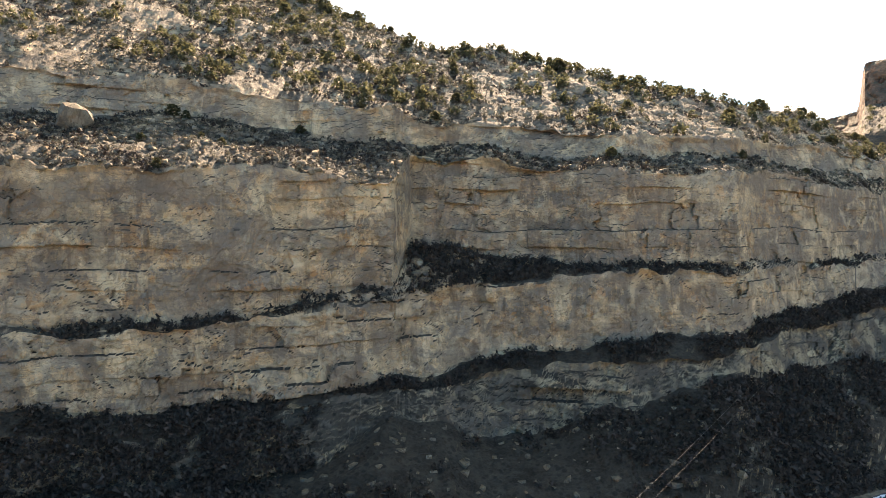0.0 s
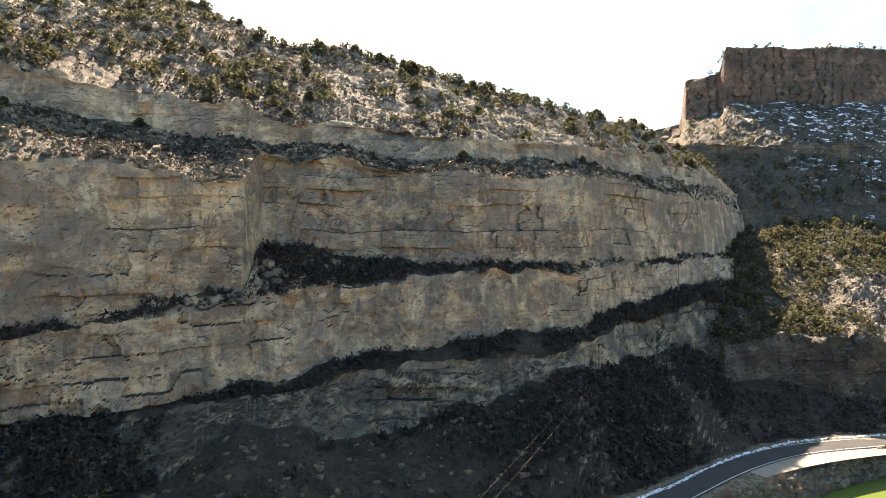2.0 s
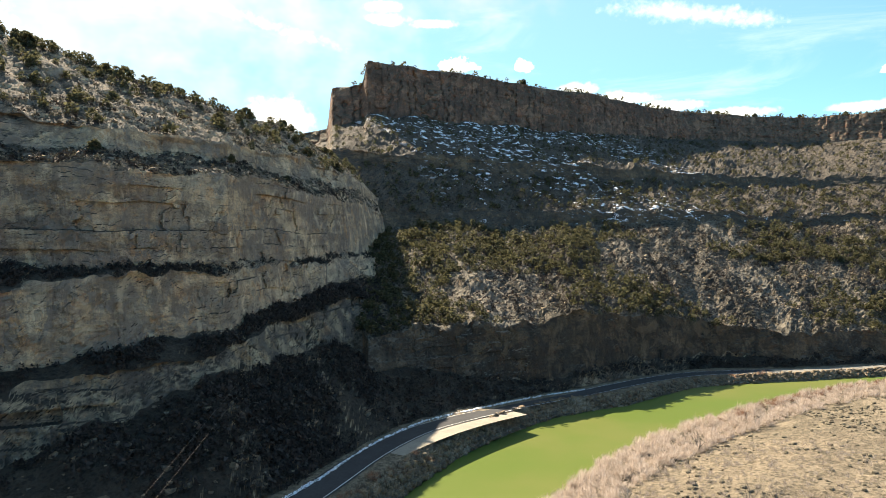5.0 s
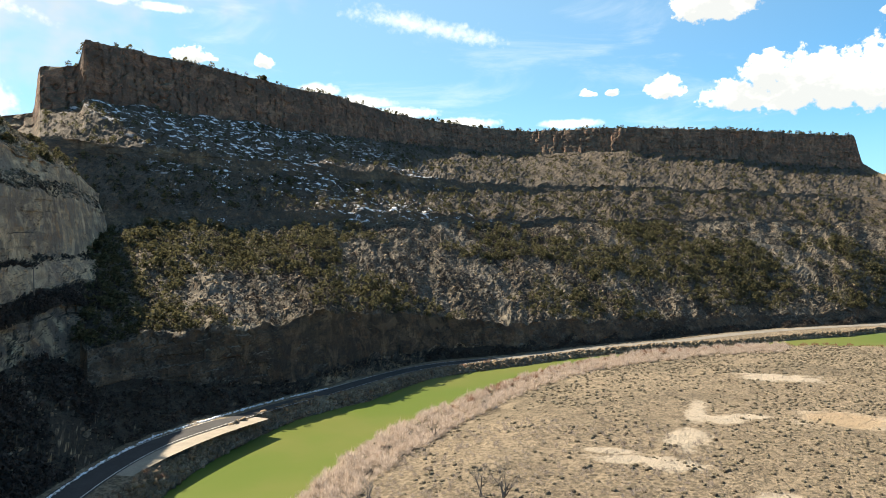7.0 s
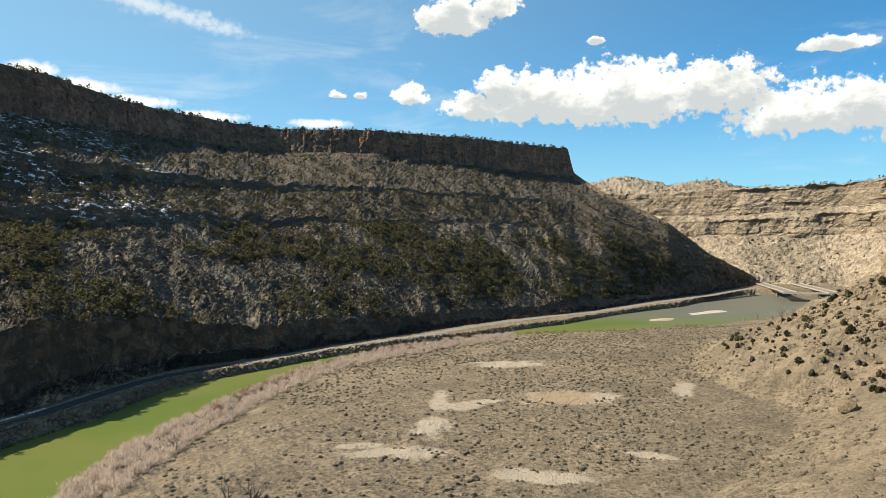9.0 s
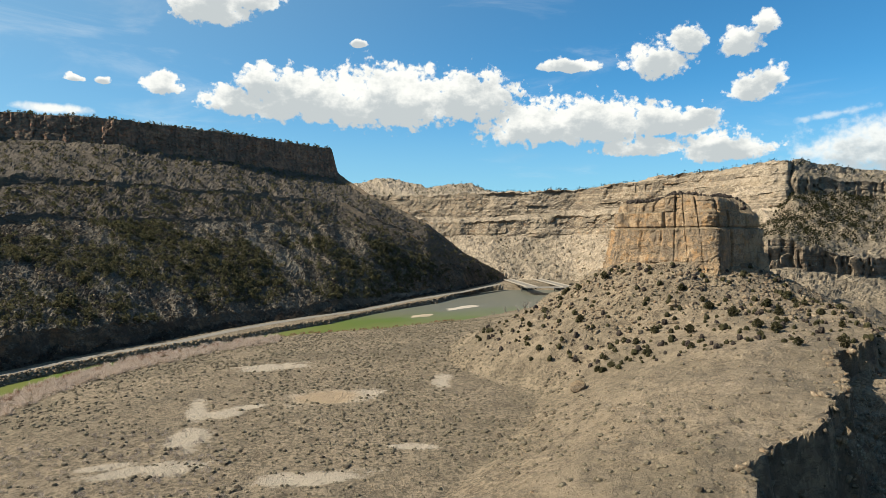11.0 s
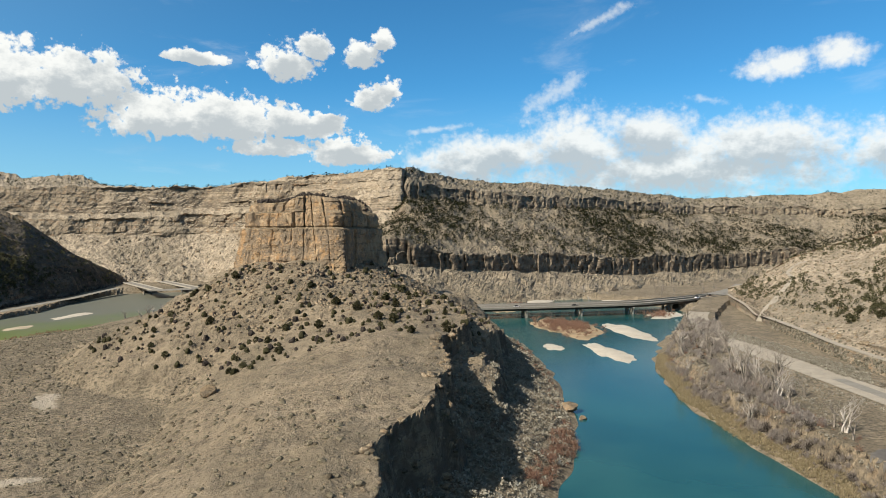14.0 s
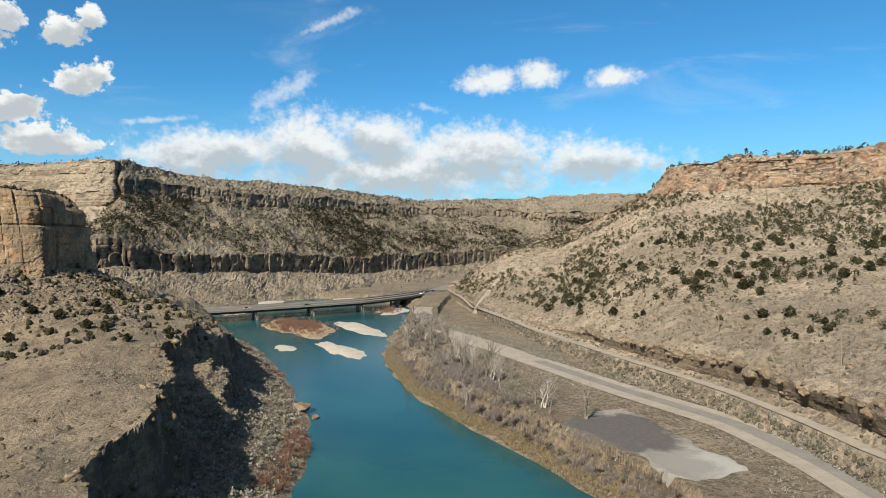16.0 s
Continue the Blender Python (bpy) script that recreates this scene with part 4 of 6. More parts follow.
wz = np.linspace(-60, 124, 240)
river_left = sheet("water_1", wz, np.interp(wz, NEAR_B, NEAR_R) - 6, np.interp(wz, FAR_B, FAR_R) + 6, 0.0, water_green)
tagged(river_left, "murky green river water with a smooth surface", "river", kind="structure")
wz = np.linspace(126, 190, 90)
river_right = sheet("water_2", wz, 60 + 0 * wz, 720 + 0 * wz, 0.0, water_teal)
tagged(river_right, "teal blue river water with a smooth surface", "river", kind="structure")

# ---------------------------------------------------------------- helpers for things


def part(name, bm, mat, parent=None, label=""):
    """Links a bmesh as one mesh object, under a thing or a part where one is given."""
    me = bpy.data.meshes.new(name)
    bm.to_mesh(me)
    bm.free()
    me.materials.append(mat)
    ob = new(name, me)
    if parent is not None:
        ob.parent = parent
    return tagged(ob, label) if label else ob


def raw_mesh(name, verts, faces, mat):
    """One mesh from arrays of corners and of triangles or quads."""
    me = bpy.data.meshes.new(name)
    n = faces.shape[1]
    me.vertices.add(len(verts))
    me.vertices.foreach_set("co", verts.reshape(-1).astype(np.float32))
    me.loops.add(faces.size)
    me.loops.foreach_set("vertex_index", faces.reshape(-1).astype(np.int32))
    me.polygons.add(len(faces))
    me.polygons.foreach_set("loop_start", np.arange(0, faces.size, n, dtype=np.int32))
    me.update(calc_edges=True)
    me.materials.append(mat)
    return me


def plain(name, color, rough=0.9, vary=0.25, scale=3.0, bump=0.3, metallic=0.0):
    m, N = material(name)
    P = N.add("ShaderNodeNewGeometry").outputs["Position"]
    n = N.math("ADD", N.math("MULTIPLY", N.noise(P, scale, 6.0, 0.65), 0.5), N.math("MULTIPLY", N.noise(P, scale * 0.12, 4.0), 0.5))
    c = N.ramp(n, (0.35, [q * (1 - vary) for q in color]), (0.65, [min(1, q * (1 + vary)) for q in color]))
    return finish(m, N, c, rough, n, bump, 0.1, Metallic=metallic)


def leafy(name, dark, mid, light, rough=0.85, patchy=0.5, glow=0.45):
    """Foliage or twigs whose colour differs from piece to piece."""
    m, N = material(name)
    rnd = N.add("ShaderNodeNewGeometry").outputs["Random Per Island"]
    c = N.ramp(rnd, (0.0, dark), (0.5, mid), (1.0, light))
    P = N.add("ShaderNodeNewGeometry").outputs["Position"]
    c = N.mix(N.math("MULTIPLY", N.step(N.noise(P, 0.12, 3.0), 0.45, 0.65), patchy), c, rgb(*dark))
    finish(m, N, c, rough)
    out = [n for n in N.tree.nodes if n.type == "OUTPUT_MATERIAL"][0]
    body = out.inputs[0].links[0].from_socket
    through_light = N.add("ShaderNodeBsdfTranslucent", {"Color": c})
    both = N.add("ShaderNodeMixShader", {0: glow, 1: body, 2: through_light.outputs[0]})
    N.tree.links.new(both.outputs[0], out.inputs[0])
    return m


juniper_green = leafy("juniper_foliage", (0.0272, 0.0265, 0.0129), (0.0558, 0.053, 0.0265), (0.0952, 0.0877, 0.0462))
olive_green = leafy("olive_foliage", (0.0394, 0.0388, 0.019), (0.0802, 0.0768, 0.0394), (0.129, 0.122, 0.0666), patchy=0.25)
juniper_dark = leafy("dark_juniper_foliage", (0.0122, 0.0136, 0.00612), (0.0258, 0.0272, 0.0116), (0.0476, 0.0462, 0.0204), patchy=0.2)
sage_flat = leafy("olive_grey_sage", (0.095, 0.082, 0.056), (0.135, 0.117, 0.084), (0.185, 0.162, 0.12), glow=0.15, patchy=0.3)
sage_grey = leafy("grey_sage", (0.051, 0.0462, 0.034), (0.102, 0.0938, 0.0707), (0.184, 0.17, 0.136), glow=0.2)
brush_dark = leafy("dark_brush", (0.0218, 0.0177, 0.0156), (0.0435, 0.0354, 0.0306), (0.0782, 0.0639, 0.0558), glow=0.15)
brush_brown = leafy("brown_low_brush", (0.06, 0.049, 0.035), (0.095, 0.078, 0.056), (0.135, 0.113, 0.083), glow=0.15, patchy=0.3)
sage_pale = leafy("pale_grey_brush", (0.14, 0.128, 0.102), (0.24, 0.222, 0.182), (0.33, 0.31, 0.262), glow=0.2, patchy=0.35)
tamarisk = leafy("bare_tamarisk_twigs", (0.32, 0.265, 0.225), (0.50, 0.42, 0.365), (0.62, 0.545, 0.475), patchy=0.1)
willow_red = leafy("red_willow_twigs", (0.15, 0.0816, 0.0578), (0.258, 0.15, 0.109), (0.326, 0.218, 0.163), patchy=0.1)
straw = leafy("dry_straw_grass", (0.22, 0.18, 0.11), (0.33, 0.275, 0.175), (0.43, 0.37, 0.25), patchy=0.15)
twigs_grey = leafy("grey_twigs", (0.16, 0.14, 0.125), (0.29, 0.255, 0.232), (0.42, 0.378, 0.345), patchy=0.3)
bark = plain("grey_bark", (0.17, 0.15, 0.13), vary=0.4)
bark_pale = plain("pale_dead_wood", (0.30, 0.275, 0.25), vary=0.3)
stone_tan = terrain("boulder_sandstone", PALE, (0.184, 0.139, 0.0918), (0.068, 0.068, 0.0408), 0.3, scale=2.0)
sand = plain("pale_sand", (0.33, 0.30, 0.255), vary=0.2, scale=1.0)
mud = plain("pale_dried_mud", (0.286, 0.241, 0.18), vary=0.22, scale=0.8)
mud_orange = plain("tan_dried_mud", (0.245, 0.184, 0.116), vary=0.25, scale=0.8)
gravel = plain("pale_gravel", (0.245, 0.218, 0.18), vary=0.2, scale=2.5)
# the dark one has the cliff's shade in its colour; the pale one is also bleached
asphalt = plain("worn_asphalt_shaded", (0.0374, 0.0381, 0.0408), vary=0.25, scale=1.5)
asphalt_pale = plain("bleached_sunlit_asphalt", (0.163, 0.153, 0.136), vary=0.2, scale=1.5)
concrete = plain("weathered_concrete", (0.245, 0.228, 0.201), vary=0.2, scale=0.8)
steel_dark = plain("dark_weathered_steel", (0.0476, 0.0408, 0.034), 0.7, vary=0.3)
paint_white = plain("white_road_paint", (0.7, 0.7, 0.68), 0.6, vary=0.15)
snow_white = plain("old_snow", (0.78, 0.80, 0.84), 0.7, vary=0.1, scale=1.0)
wood_pole = plain("weathered_pole_wood", (0.204, 0.17, 0.136), vary=0.3)

RNG = np.random.default_rng(7)


def rot_z(pts, ang):
    c, s = np.cos(ang)[:, None], np.sin(ang)[:, None]
    return np.stack([pts[..., 0] * c - pts[..., 1] * s, pts[..., 0] * s + pts[..., 1] * c, pts[..., 2] + 0 * s], -1)


def clump_template(kind, leaves, rng):
    """Triangles of a plant one unit high and about one unit wide."""
    tris = []
    for _ in range(leaves):
        if kind == "juniper":          # lumpy crown of small sprays, wider below
            h = rng.random() ** 0.9
            rad = 0.50 * math.sin(math.pi * min(1.0, 0.22 + 0.78 * h)) ** 0.6 * (0.75 + 0.4 * rng.random())
            a = rng.random() * 2 * math.pi
            rr = rad * (0.45 + 0.55 * rng.random() ** 0.5) * (1 + 0.28 * math.sin(3 * a + 5 * h))
            c = np.array([rr * math.cos(a), rr * math.sin(a), 0.08 + 0.9 * h])
            size = 0.17 * (0.6 + 0.8 * rng.random())
            d = rng.normal(size=(3, 3))
            d -= d.mean(0)
            tri = c + size * d / np.linalg.norm(d, axis=1, keepdims=True)
        elif kind == "round":          # low rounded bush
            v = rng.normal(size=3)
            v /= np.linalg.norm(v)
            v[2] = abs(v[2])
            c = v * np.array([0.46, 0.46, 0.8]) * (0.6 + 0.4 * rng.random()) + (0, 0, 0.06)
            size = 0.2 * (0.6 + 0.8 * rng.random())
            d = rng.normal(size=(3, 3))
            d -= d.mean(0)
            tri = c + size * d / np.linalg.norm(d, axis=1, keepdims=True)
        elif kind == "dome":           # dense low clump, one facet at a time
            if not tris:
                ring = [[np.array([q * math.cos(b + 0.4 * k), q * math.sin(b + 0.4 * k), h]) * (0.8 + 0.45 * rng.random(3)) for b in np.linspace(0, 2 * math.pi, 7)[:6]]
                        for k, (q, h) in enumerate(((0.44, -0.1), (0.52, 0.34), (0.34, 0.78)))]
                top = np.array([0.08 * rng.normal(), 0.08 * rng.normal(), 0.98])
                for lo, hi in zip(ring, ring[1:]):
                    for k in range(6):
                        tris += [np.array([lo[k], lo[(k + 1) % 6], hi[k]]), np.array([lo[(k + 1) % 6], hi[(k + 1) % 6], hi[k]])]
                tris += [np.array([ring[2][k], ring[2][(k + 1) % 6], top]) for k in range(6)]
            v = rng.normal(size=3)
            v /= np.linalg.norm(v)
            tri = np.array([0, 0, 0.35]) + v * (0.42, 0.42, 0.5) * (0.9 + 0.3 * rng.random()) + 0.12 * rng.normal(size=(3, 3))
        elif kind == "bush":           # leafless rounded shrub of fine twigs
            v = rng.normal(size=3)
            v[2] = abs(v[2]) + 0.25
            v /= np.linalg.norm(v)
            root = np.array([0.10 * rng.normal(), 0.10 * rng.normal(), 0.05])
            reach = np.array([0.52, 0.52, 0.92]) * v * (0.72 + 0.36 * rng.random())
            k0 = 0.25 + 0.45 * rng.random()
            a, b = root + reach * k0, root + reach * min(1.0, k0 + 0.3 + 0.2 * rng.random())
            side = np.cross(b - a, rng.normal(size=3))
            side *= (0.010 + 0.011 * rng.random()) / np.linalg.norm(side)
            tri = np.array([a + side, a - side, b + 0.05 * rng.normal(size=3)])
        else:                          # bare twigs fanning out of the ground
            a = rng.random() * 2 * math.pi
            lean = 0.55 * rng.random()
            root = np.array([0.12 * rng.normal(), 0.12 * rng.normal(), 0.0])
            tip = root + np.array([lean * math.cos(a), lean * math.sin(a), 0.65 + 0.4 * rng.random()])
            w = 0.035 + 0.035 * rng.random()
            side = np.array([-math.sin(a + 0.7), math.cos(a + 0.7), 0.3 * rng.normal()]) * w
            m = (root + tip) / 2
            tri = np.array([root + (tip - root) * 0.15 * rng.random(), m + side * 1.6 + 0.2 * (tip - root), tip - side])
        tris.append(tri)
    return np.array(tris)


def scatter(name, mat, places, heights, widths, kind, leaves, label, category, variants=5, seed=3):
    """Many small plants that nobody could count, in one mesh."""
    rng = np.random.default_rng(seed)
    temps = [clump_template(kind, leaves, rng) for _ in range(variants)]
    pick = rng.integers(0, variants, len(places))
    out = []
    for v, tmp in enumerate(temps):
        i = np.where(pick == v)[0]
        if not len(i):
            continue
        base = tmp.reshape(1, -1, 3) * np.stack([widths[i], widths[i], heights[i]], -1)[:, None, :]
        ang = rng.random(len(i)) * 2 * math.pi
        out.append(rot_z(base, ang) + places[i][:, None, :])
    verts = np.concatenate([o.reshape(-1, 3) for o in out])
    ob = new(name, raw_mesh(name, verts, np.arange(len(verts)).reshape(-1, 3), mat))
    return tagged(ob, label, category, kind="stuff")


def on_sheet(pts, n, rows, cols, rng, nz_min=0.45, clump=0.0, clump_scale=25.0, seed=1):
    """Random places on part of a lofted wall: fractions of its rows and columns by index."""
    (i0, i1), (j0, j1) = rows, cols
    sub = pts[i0:i1, j0:j1]
    e1, e2 = sub[1:, :-1] - sub[:-1, :-1], sub[:-1, 1:] - sub[:-1, :-1]
    nor = np.cross(e2, e1)
    area = np.linalg.norm(nor, axis=-1)
    nz = np.abs(nor[..., 2]) / np.maximum(area, 1e-9)
    cen = (sub[1:, 1:] + sub[:-1, :-1]) / 2
    w = area * (nz > nz_min)
    if clump:
        w = w * np.clip(0.5 + clump * fbm(cen[..., 0], cen[..., 1], cen[..., 2], clump_scale, 3, seed), 0, 1)
    p = (w / w.sum()).ravel()
    k = rng.choice(p.size, n, p=p)
    a, b = np.unravel_index(k, w.shape)
    u, v = rng.random(n)[:, None], rng.random(n)[:, None]
    return sub[a, b] + u * (sub[a + 1, b] - sub[a, b]) + v * (sub[a, b + 1] - sub[a, b]) - np.array([0, 0, 0.08])


def row_span(lines, k0, k1):
    """Row numbers of the strips k0 to k1 of a lofted wall."""
    ends = np.cumsum([0] + [q[3] for q in lines[:-1]])
    return int(ends[k0]), int(ends[k1])


def col_span(az, a0, a1):
    return int(np.searchsorted(az, a0)), int(np.searchsorted(az, a1))


def floor_places(n, az, r, rng, keep=None):
    a = rng.uniform(az[0], az[1], n)
    q = np.sqrt(rng.uniform(r[0] ** 2, r[1] ** 2, n))
    x, y = q * np.sin(np.radians(a)), q * np.cos(np.radians(a))
    z = ground_height(x, y)
    ok = z > 0.5
    if keep is not None:
        ok &= keep(a, q, x, y, z)
    return np.stack([x, y, z - 0.05], -1)[ok]


def sizes(n, lo, hi, rng):
    return lo + (hi - lo) * rng.random(n) ** 1.6


# ---------------------------------------------------------------- butte on the ridge


def butte_mesh():
    n, rows = 420, 110
    th = np.linspace(0, 2 * math.pi, n)
    hx, hy = 26.0, 21.0
    e = 9.0
    rad = (np.abs(np.cos(th) / hx) ** e + np.abs(np.sin(th) / hy) ** e) ** (-1 / e)
    s = np.cumsum(np.r_[0, np.hypot(np.diff(rad * np.cos(th)), np.diff(rad * np.sin(th)))])
    t = np.linspace(0, 1, rows)[:, None]
    lx = rad * np.cos(th)
    crown = 71.8 + 0.8 * np.sin(lx / 6) - 2.2 * np.clip(-lx / 20, 0, 1) - 4.5 * np.clip((lx - 18) / 8, 0, 1) * (np.sin(th) < 0.0)
    Z = 40 + (crown[None, :] - 40) * t
    S = np.broadcast_to(s[None, :], Z.shape)
    fade = np.minimum(1, np.minimum(th, 2 * math.pi - th) / 0.1)[None, :]
    lane = S / 6.2 + 0.35 * fbm(S, 0 * S, Z * 0.2, 8.0, 2, 206)
    near_joint = np.minimum(lane - np.floor(lane), 1 - lane + np.floor(lane))
    shift = _hash(ints(lane), ints(Z * 0 + (Z > 59.5) * 1 + (Z > 66) * 1), ints(0 * Z), 211) - 0.5
    bench = 1.5 * np.clip((59.5 - Z) / 0.5, 0, 1) - 1.0 * np.clip((Z - 66) / 0.5, 0, 1) - 0.8 * np.exp(-((Z - 59.7) / 0.35) ** 2) - 0.6 * np.exp(-((Z - 66) / 0.3) ** 2)
    out = 1.7 * shift - 1.7 * np.exp(-(near_joint / 0.055) ** 2) * (0.35 + 0.65 * (Z > 59.5)) + bench + 0.75 * blocky(S, Z, 3.1, 205) + 0.8 * fbm(S, 0 * S, Z * 0.12, 9.0, 3, 201) + 0.3 * fbm(S, 0 * S, Z, 1.6, 3, 203)
    R = rad[None, :] + out * fade - 3.2 * t - 1.5 * np.clip((t - 0.9) / 0.1, 0, 1) ** 2
    # cap
    caps = [(R[-1] * q, crown + 0.7 * (1 - q) + 0.5 * vnoise(R[-1] * q * np.cos(th) / 4, R[-1] * q * np.sin(th) / 4, 0 * th, 8)) for q in (0.93, 0.8, 0.5, 0.2, 0.0)]
    R = np.concatenate([R, [c[0] for c in caps]])
    Z = np.concatenate([Z, [c[1] for c in caps]])
    lx, ly = R * np.cos(th), R * np.sin(th)
    # local +x looks along bearing 235, local +y along bearing 325
    ux, uy = bearing(242, 1), bearing(332, 1)
    X = BUTTE.x + lx * ux.x + ly * uy.x
    Yb = BUTTE.y + lx * ux.y + ly * uy.y
    return np.stack([X, Yb, Z], -1)


BUTTE_ROCK = ((0.136, 0.0986, 0.0646), (0.32, 0.224, 0.136), (0.381, 0.292, 0.194), (0.326, 0.204, 0.105))
rock_butte = terrain("butte_sandstone", BUTTE_ROCK, (0.19, 0.15, 0.102), (0.0476, 0.0476, 0.0272), 0.4, scale=1.0, bed=3.5)
butte_pts = butte_mesh()
butte = mesh_grid("butte", butte_pts[:, ::-1], rock_butte)
tagged(butte, "blocky orange-tan sandstone butte with fractured sides on the ridge", "butte", kind="structure")

# ---------------------------------------------------------------- roads, bridges


def ribbon(name, path, width, z, mat, lift=0.0, off=0.0, step=3.0, thick=0.0):
    """A strip along a path of (bearing, distance) points; z: height, or a list of heights."""
    pts = np.array([bearing(a, r).to_tuple()[:2] for a, r in path])
    zs = np.array(z if isinstance(z, (list, tuple)) else [z] * len(pts), float)
    d = np.r_[0, np.cumsum(np.hypot(*np.diff(pts, axis=0).T))]
    n = max(3, int(d[-1] / step))
    t = np.linspace(0, d[-1], n)
    x, y, h = np.interp(t, d, pts[:, 0]), np.interp(t, d, pts[:, 1]), np.interp(t, d, zs)
    for _ in range(6):
        x[1:-1] = (x[:-2] + 2 * x[1:-1] + x[2:]) / 4
        y[1:-1] = (y[:-2] + 2 * y[1:-1] + y[2:]) / 4
    tx, ty = np.gradient(x), np.gradient(y)
    l = np.hypot(tx, ty)
    nx, ny = -ty / l, tx / l
    rows = []
    cross = np.linspace(-width / 2, width / 2, 5) if not thick else np.array([-width / 2, -width / 2, width / 2, width / 2, -width / 2])
    zo = np.zeros(5) if not thick else np.array([-thick, 0, 0, -thick, -thick])
    for c, dz in zip(cross, zo):
        rows.append(np.stack([x + nx * (c + off), y + ny * (c + off), h + lift + dz], -1))
    return mesh_grid(name, np.array(rows)[::-1], mat)


def drape(path, pts, n=60):
    """Heights of a wall under a path, and the path cut into n pieces."""
    p = np.array([bearing(a, r).to_tuple()[:2] for a, r in path])
    d = np.r_[0, np.cumsum(np.hypot(*np.diff(p, axis=0).T))]
    t = np.linspace(0, d[-1], n)
    x, y = np.interp(t, d, p[:, 0]), np.interp(t, d, p[:, 1])
    flat = pts.reshape(-1, 3)
    z = [float(flat[np.argmin((flat[:, 0] - u) ** 2 + (flat[:, 1] - v) ** 2), 2]) for u, v in zip(x, y)]
    for _ in range(4):
        z[1:-1] = [(a + 2 * b + c) / 4 for a, b, c in zip(z, z[1:], z[2:])]
    return [(math.degrees(math.atan2(u, v)), math.hypot(u, v)) for u, v in zip(x, y)], z


def road_path(a0, a1, n=40, out=0.0):
    a = np.linspace(a0, a1, n)
    return [(q, float(np.interp(q, ROAD_B, ROAD_R)) + out) for q in a]


def road_z(a0, a1, n=40):
    return [float(np.interp(q, ROAD_B, ROAD_Z)) for q in np.linspace(a0, a1, n)]


# one road: colour dark where shaded, pale from bearing 66 where sunlit
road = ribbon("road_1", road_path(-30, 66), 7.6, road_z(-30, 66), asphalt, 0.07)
tagged(road, "two-lane asphalt road coloured dark for the shade below the cliff", "road", kind="structure")
road_far = ribbon("road_2", road_path(66, 106), 7.0, road_z(66, 106), asphalt_pale, 0.07)
tagged(road_far, "same worn road along the foot of the mesa, coloured pale for sunlight", "road", kind="structure")
for nm, off in (("road_marking", 3.2), ("road_marking", -3.2)):
    tagged(ribbon(nm, road_path(-30, 66), 0.16, road_z(-30, 66), paint_white, 0.085, off), "white painted edge line on asphalt", "road marking", kind="structure")
pull = ribbon("pavement_1", [(36.0, 160), (37.2, 164.5), (38.7, 171), (41, 180.5), (43.5, 191), (46.5, 203)], 7.5, [5.8, 5.8, 5.8, 5.6, 5.25, 4.7], gravel, 0.05)
tagged(pull, "pale gravel pullout between the road and the river", "pullout", kind="structure")

RZ = [7.9] * 7 + [7.9, 7.7, 7.4, 7.2]
track = ribbon("road_3", RIGHT, 13.0, RZ, gravel, 0.14)
tagged(track, "wide pale gravel road along the river terrace", "road", kind="structure")
strip = ribbon("road_4", RIGHT[:6], 4.6, 7.9, asphalt_pale, 0.17, -0.5)
tagged(strip, "strip of worn grey asphalt on the gravel road", "road", kind="structure")
RAIL = [(200, 141), (186, 158), (181.7, 178), (176, 206.5), (171.2, 232), (169.8, 240), (167.2, 258), (163.2, 295.5), (161, 320.5), (158.6, 365.5), (156.4, 415.5), (154.6, 520), (153.7, 586)]
rail_path, rail_z = drape(RAIL, pts_g)
rail = ribbon("road_5", rail_path, 3.6, rail_z, gravel, 0.22)
tagged(rail, "narrow pale dirt track cut into the hillside", "dirt track", kind="structure")
spur_path, spur_z = drape([(155.6, 425), (156.6, 455), (157.6, 485), (158.2, 505), (157.7, 530), (158.1, 550), (158.8, 570)], pts_g, 40)
spur = ribbon("road_6", spur_path, 3.6, spur_z, gravel, 0.5)
tagged(spur, "pale dirt track climbing round the hillside", "dirt track", kind="structure")

HIGHWAY = [(133.2, 473), (137.4, 483), (142.3, 501), (146.9, 525), (150.2, 568), (153.0, 626)]
hw = ribbon("road_7", [(108, 700), (111.6, 709), (118, 610), (126, 520), (133.2, 473)], 24, 6.6, asphalt_pale, 0.3)
tagged(hw, "pale divided highway behind the ridge", "road", kind="structure")
hw2 = ribbon("road_8", [(153.0, 626), (154.5, 700), (155, 780)], 24, 7.4, asphalt_pale, 0.3)
tagged(hw2, "pale divided highway beyond the bridge", "road", kind="structure")


def box(bm, cx, cy, cz, sx, sy, sz, ang=0.0):
    m = Matrix.Translation((cx, cy, cz)) @ Matrix.Rotation(ang, 4, "Z") @ Matrix.Diagonal((sx, sy, sz, 1))
    bmesh.ops.create_cube(bm, size=1.0, matrix=m)


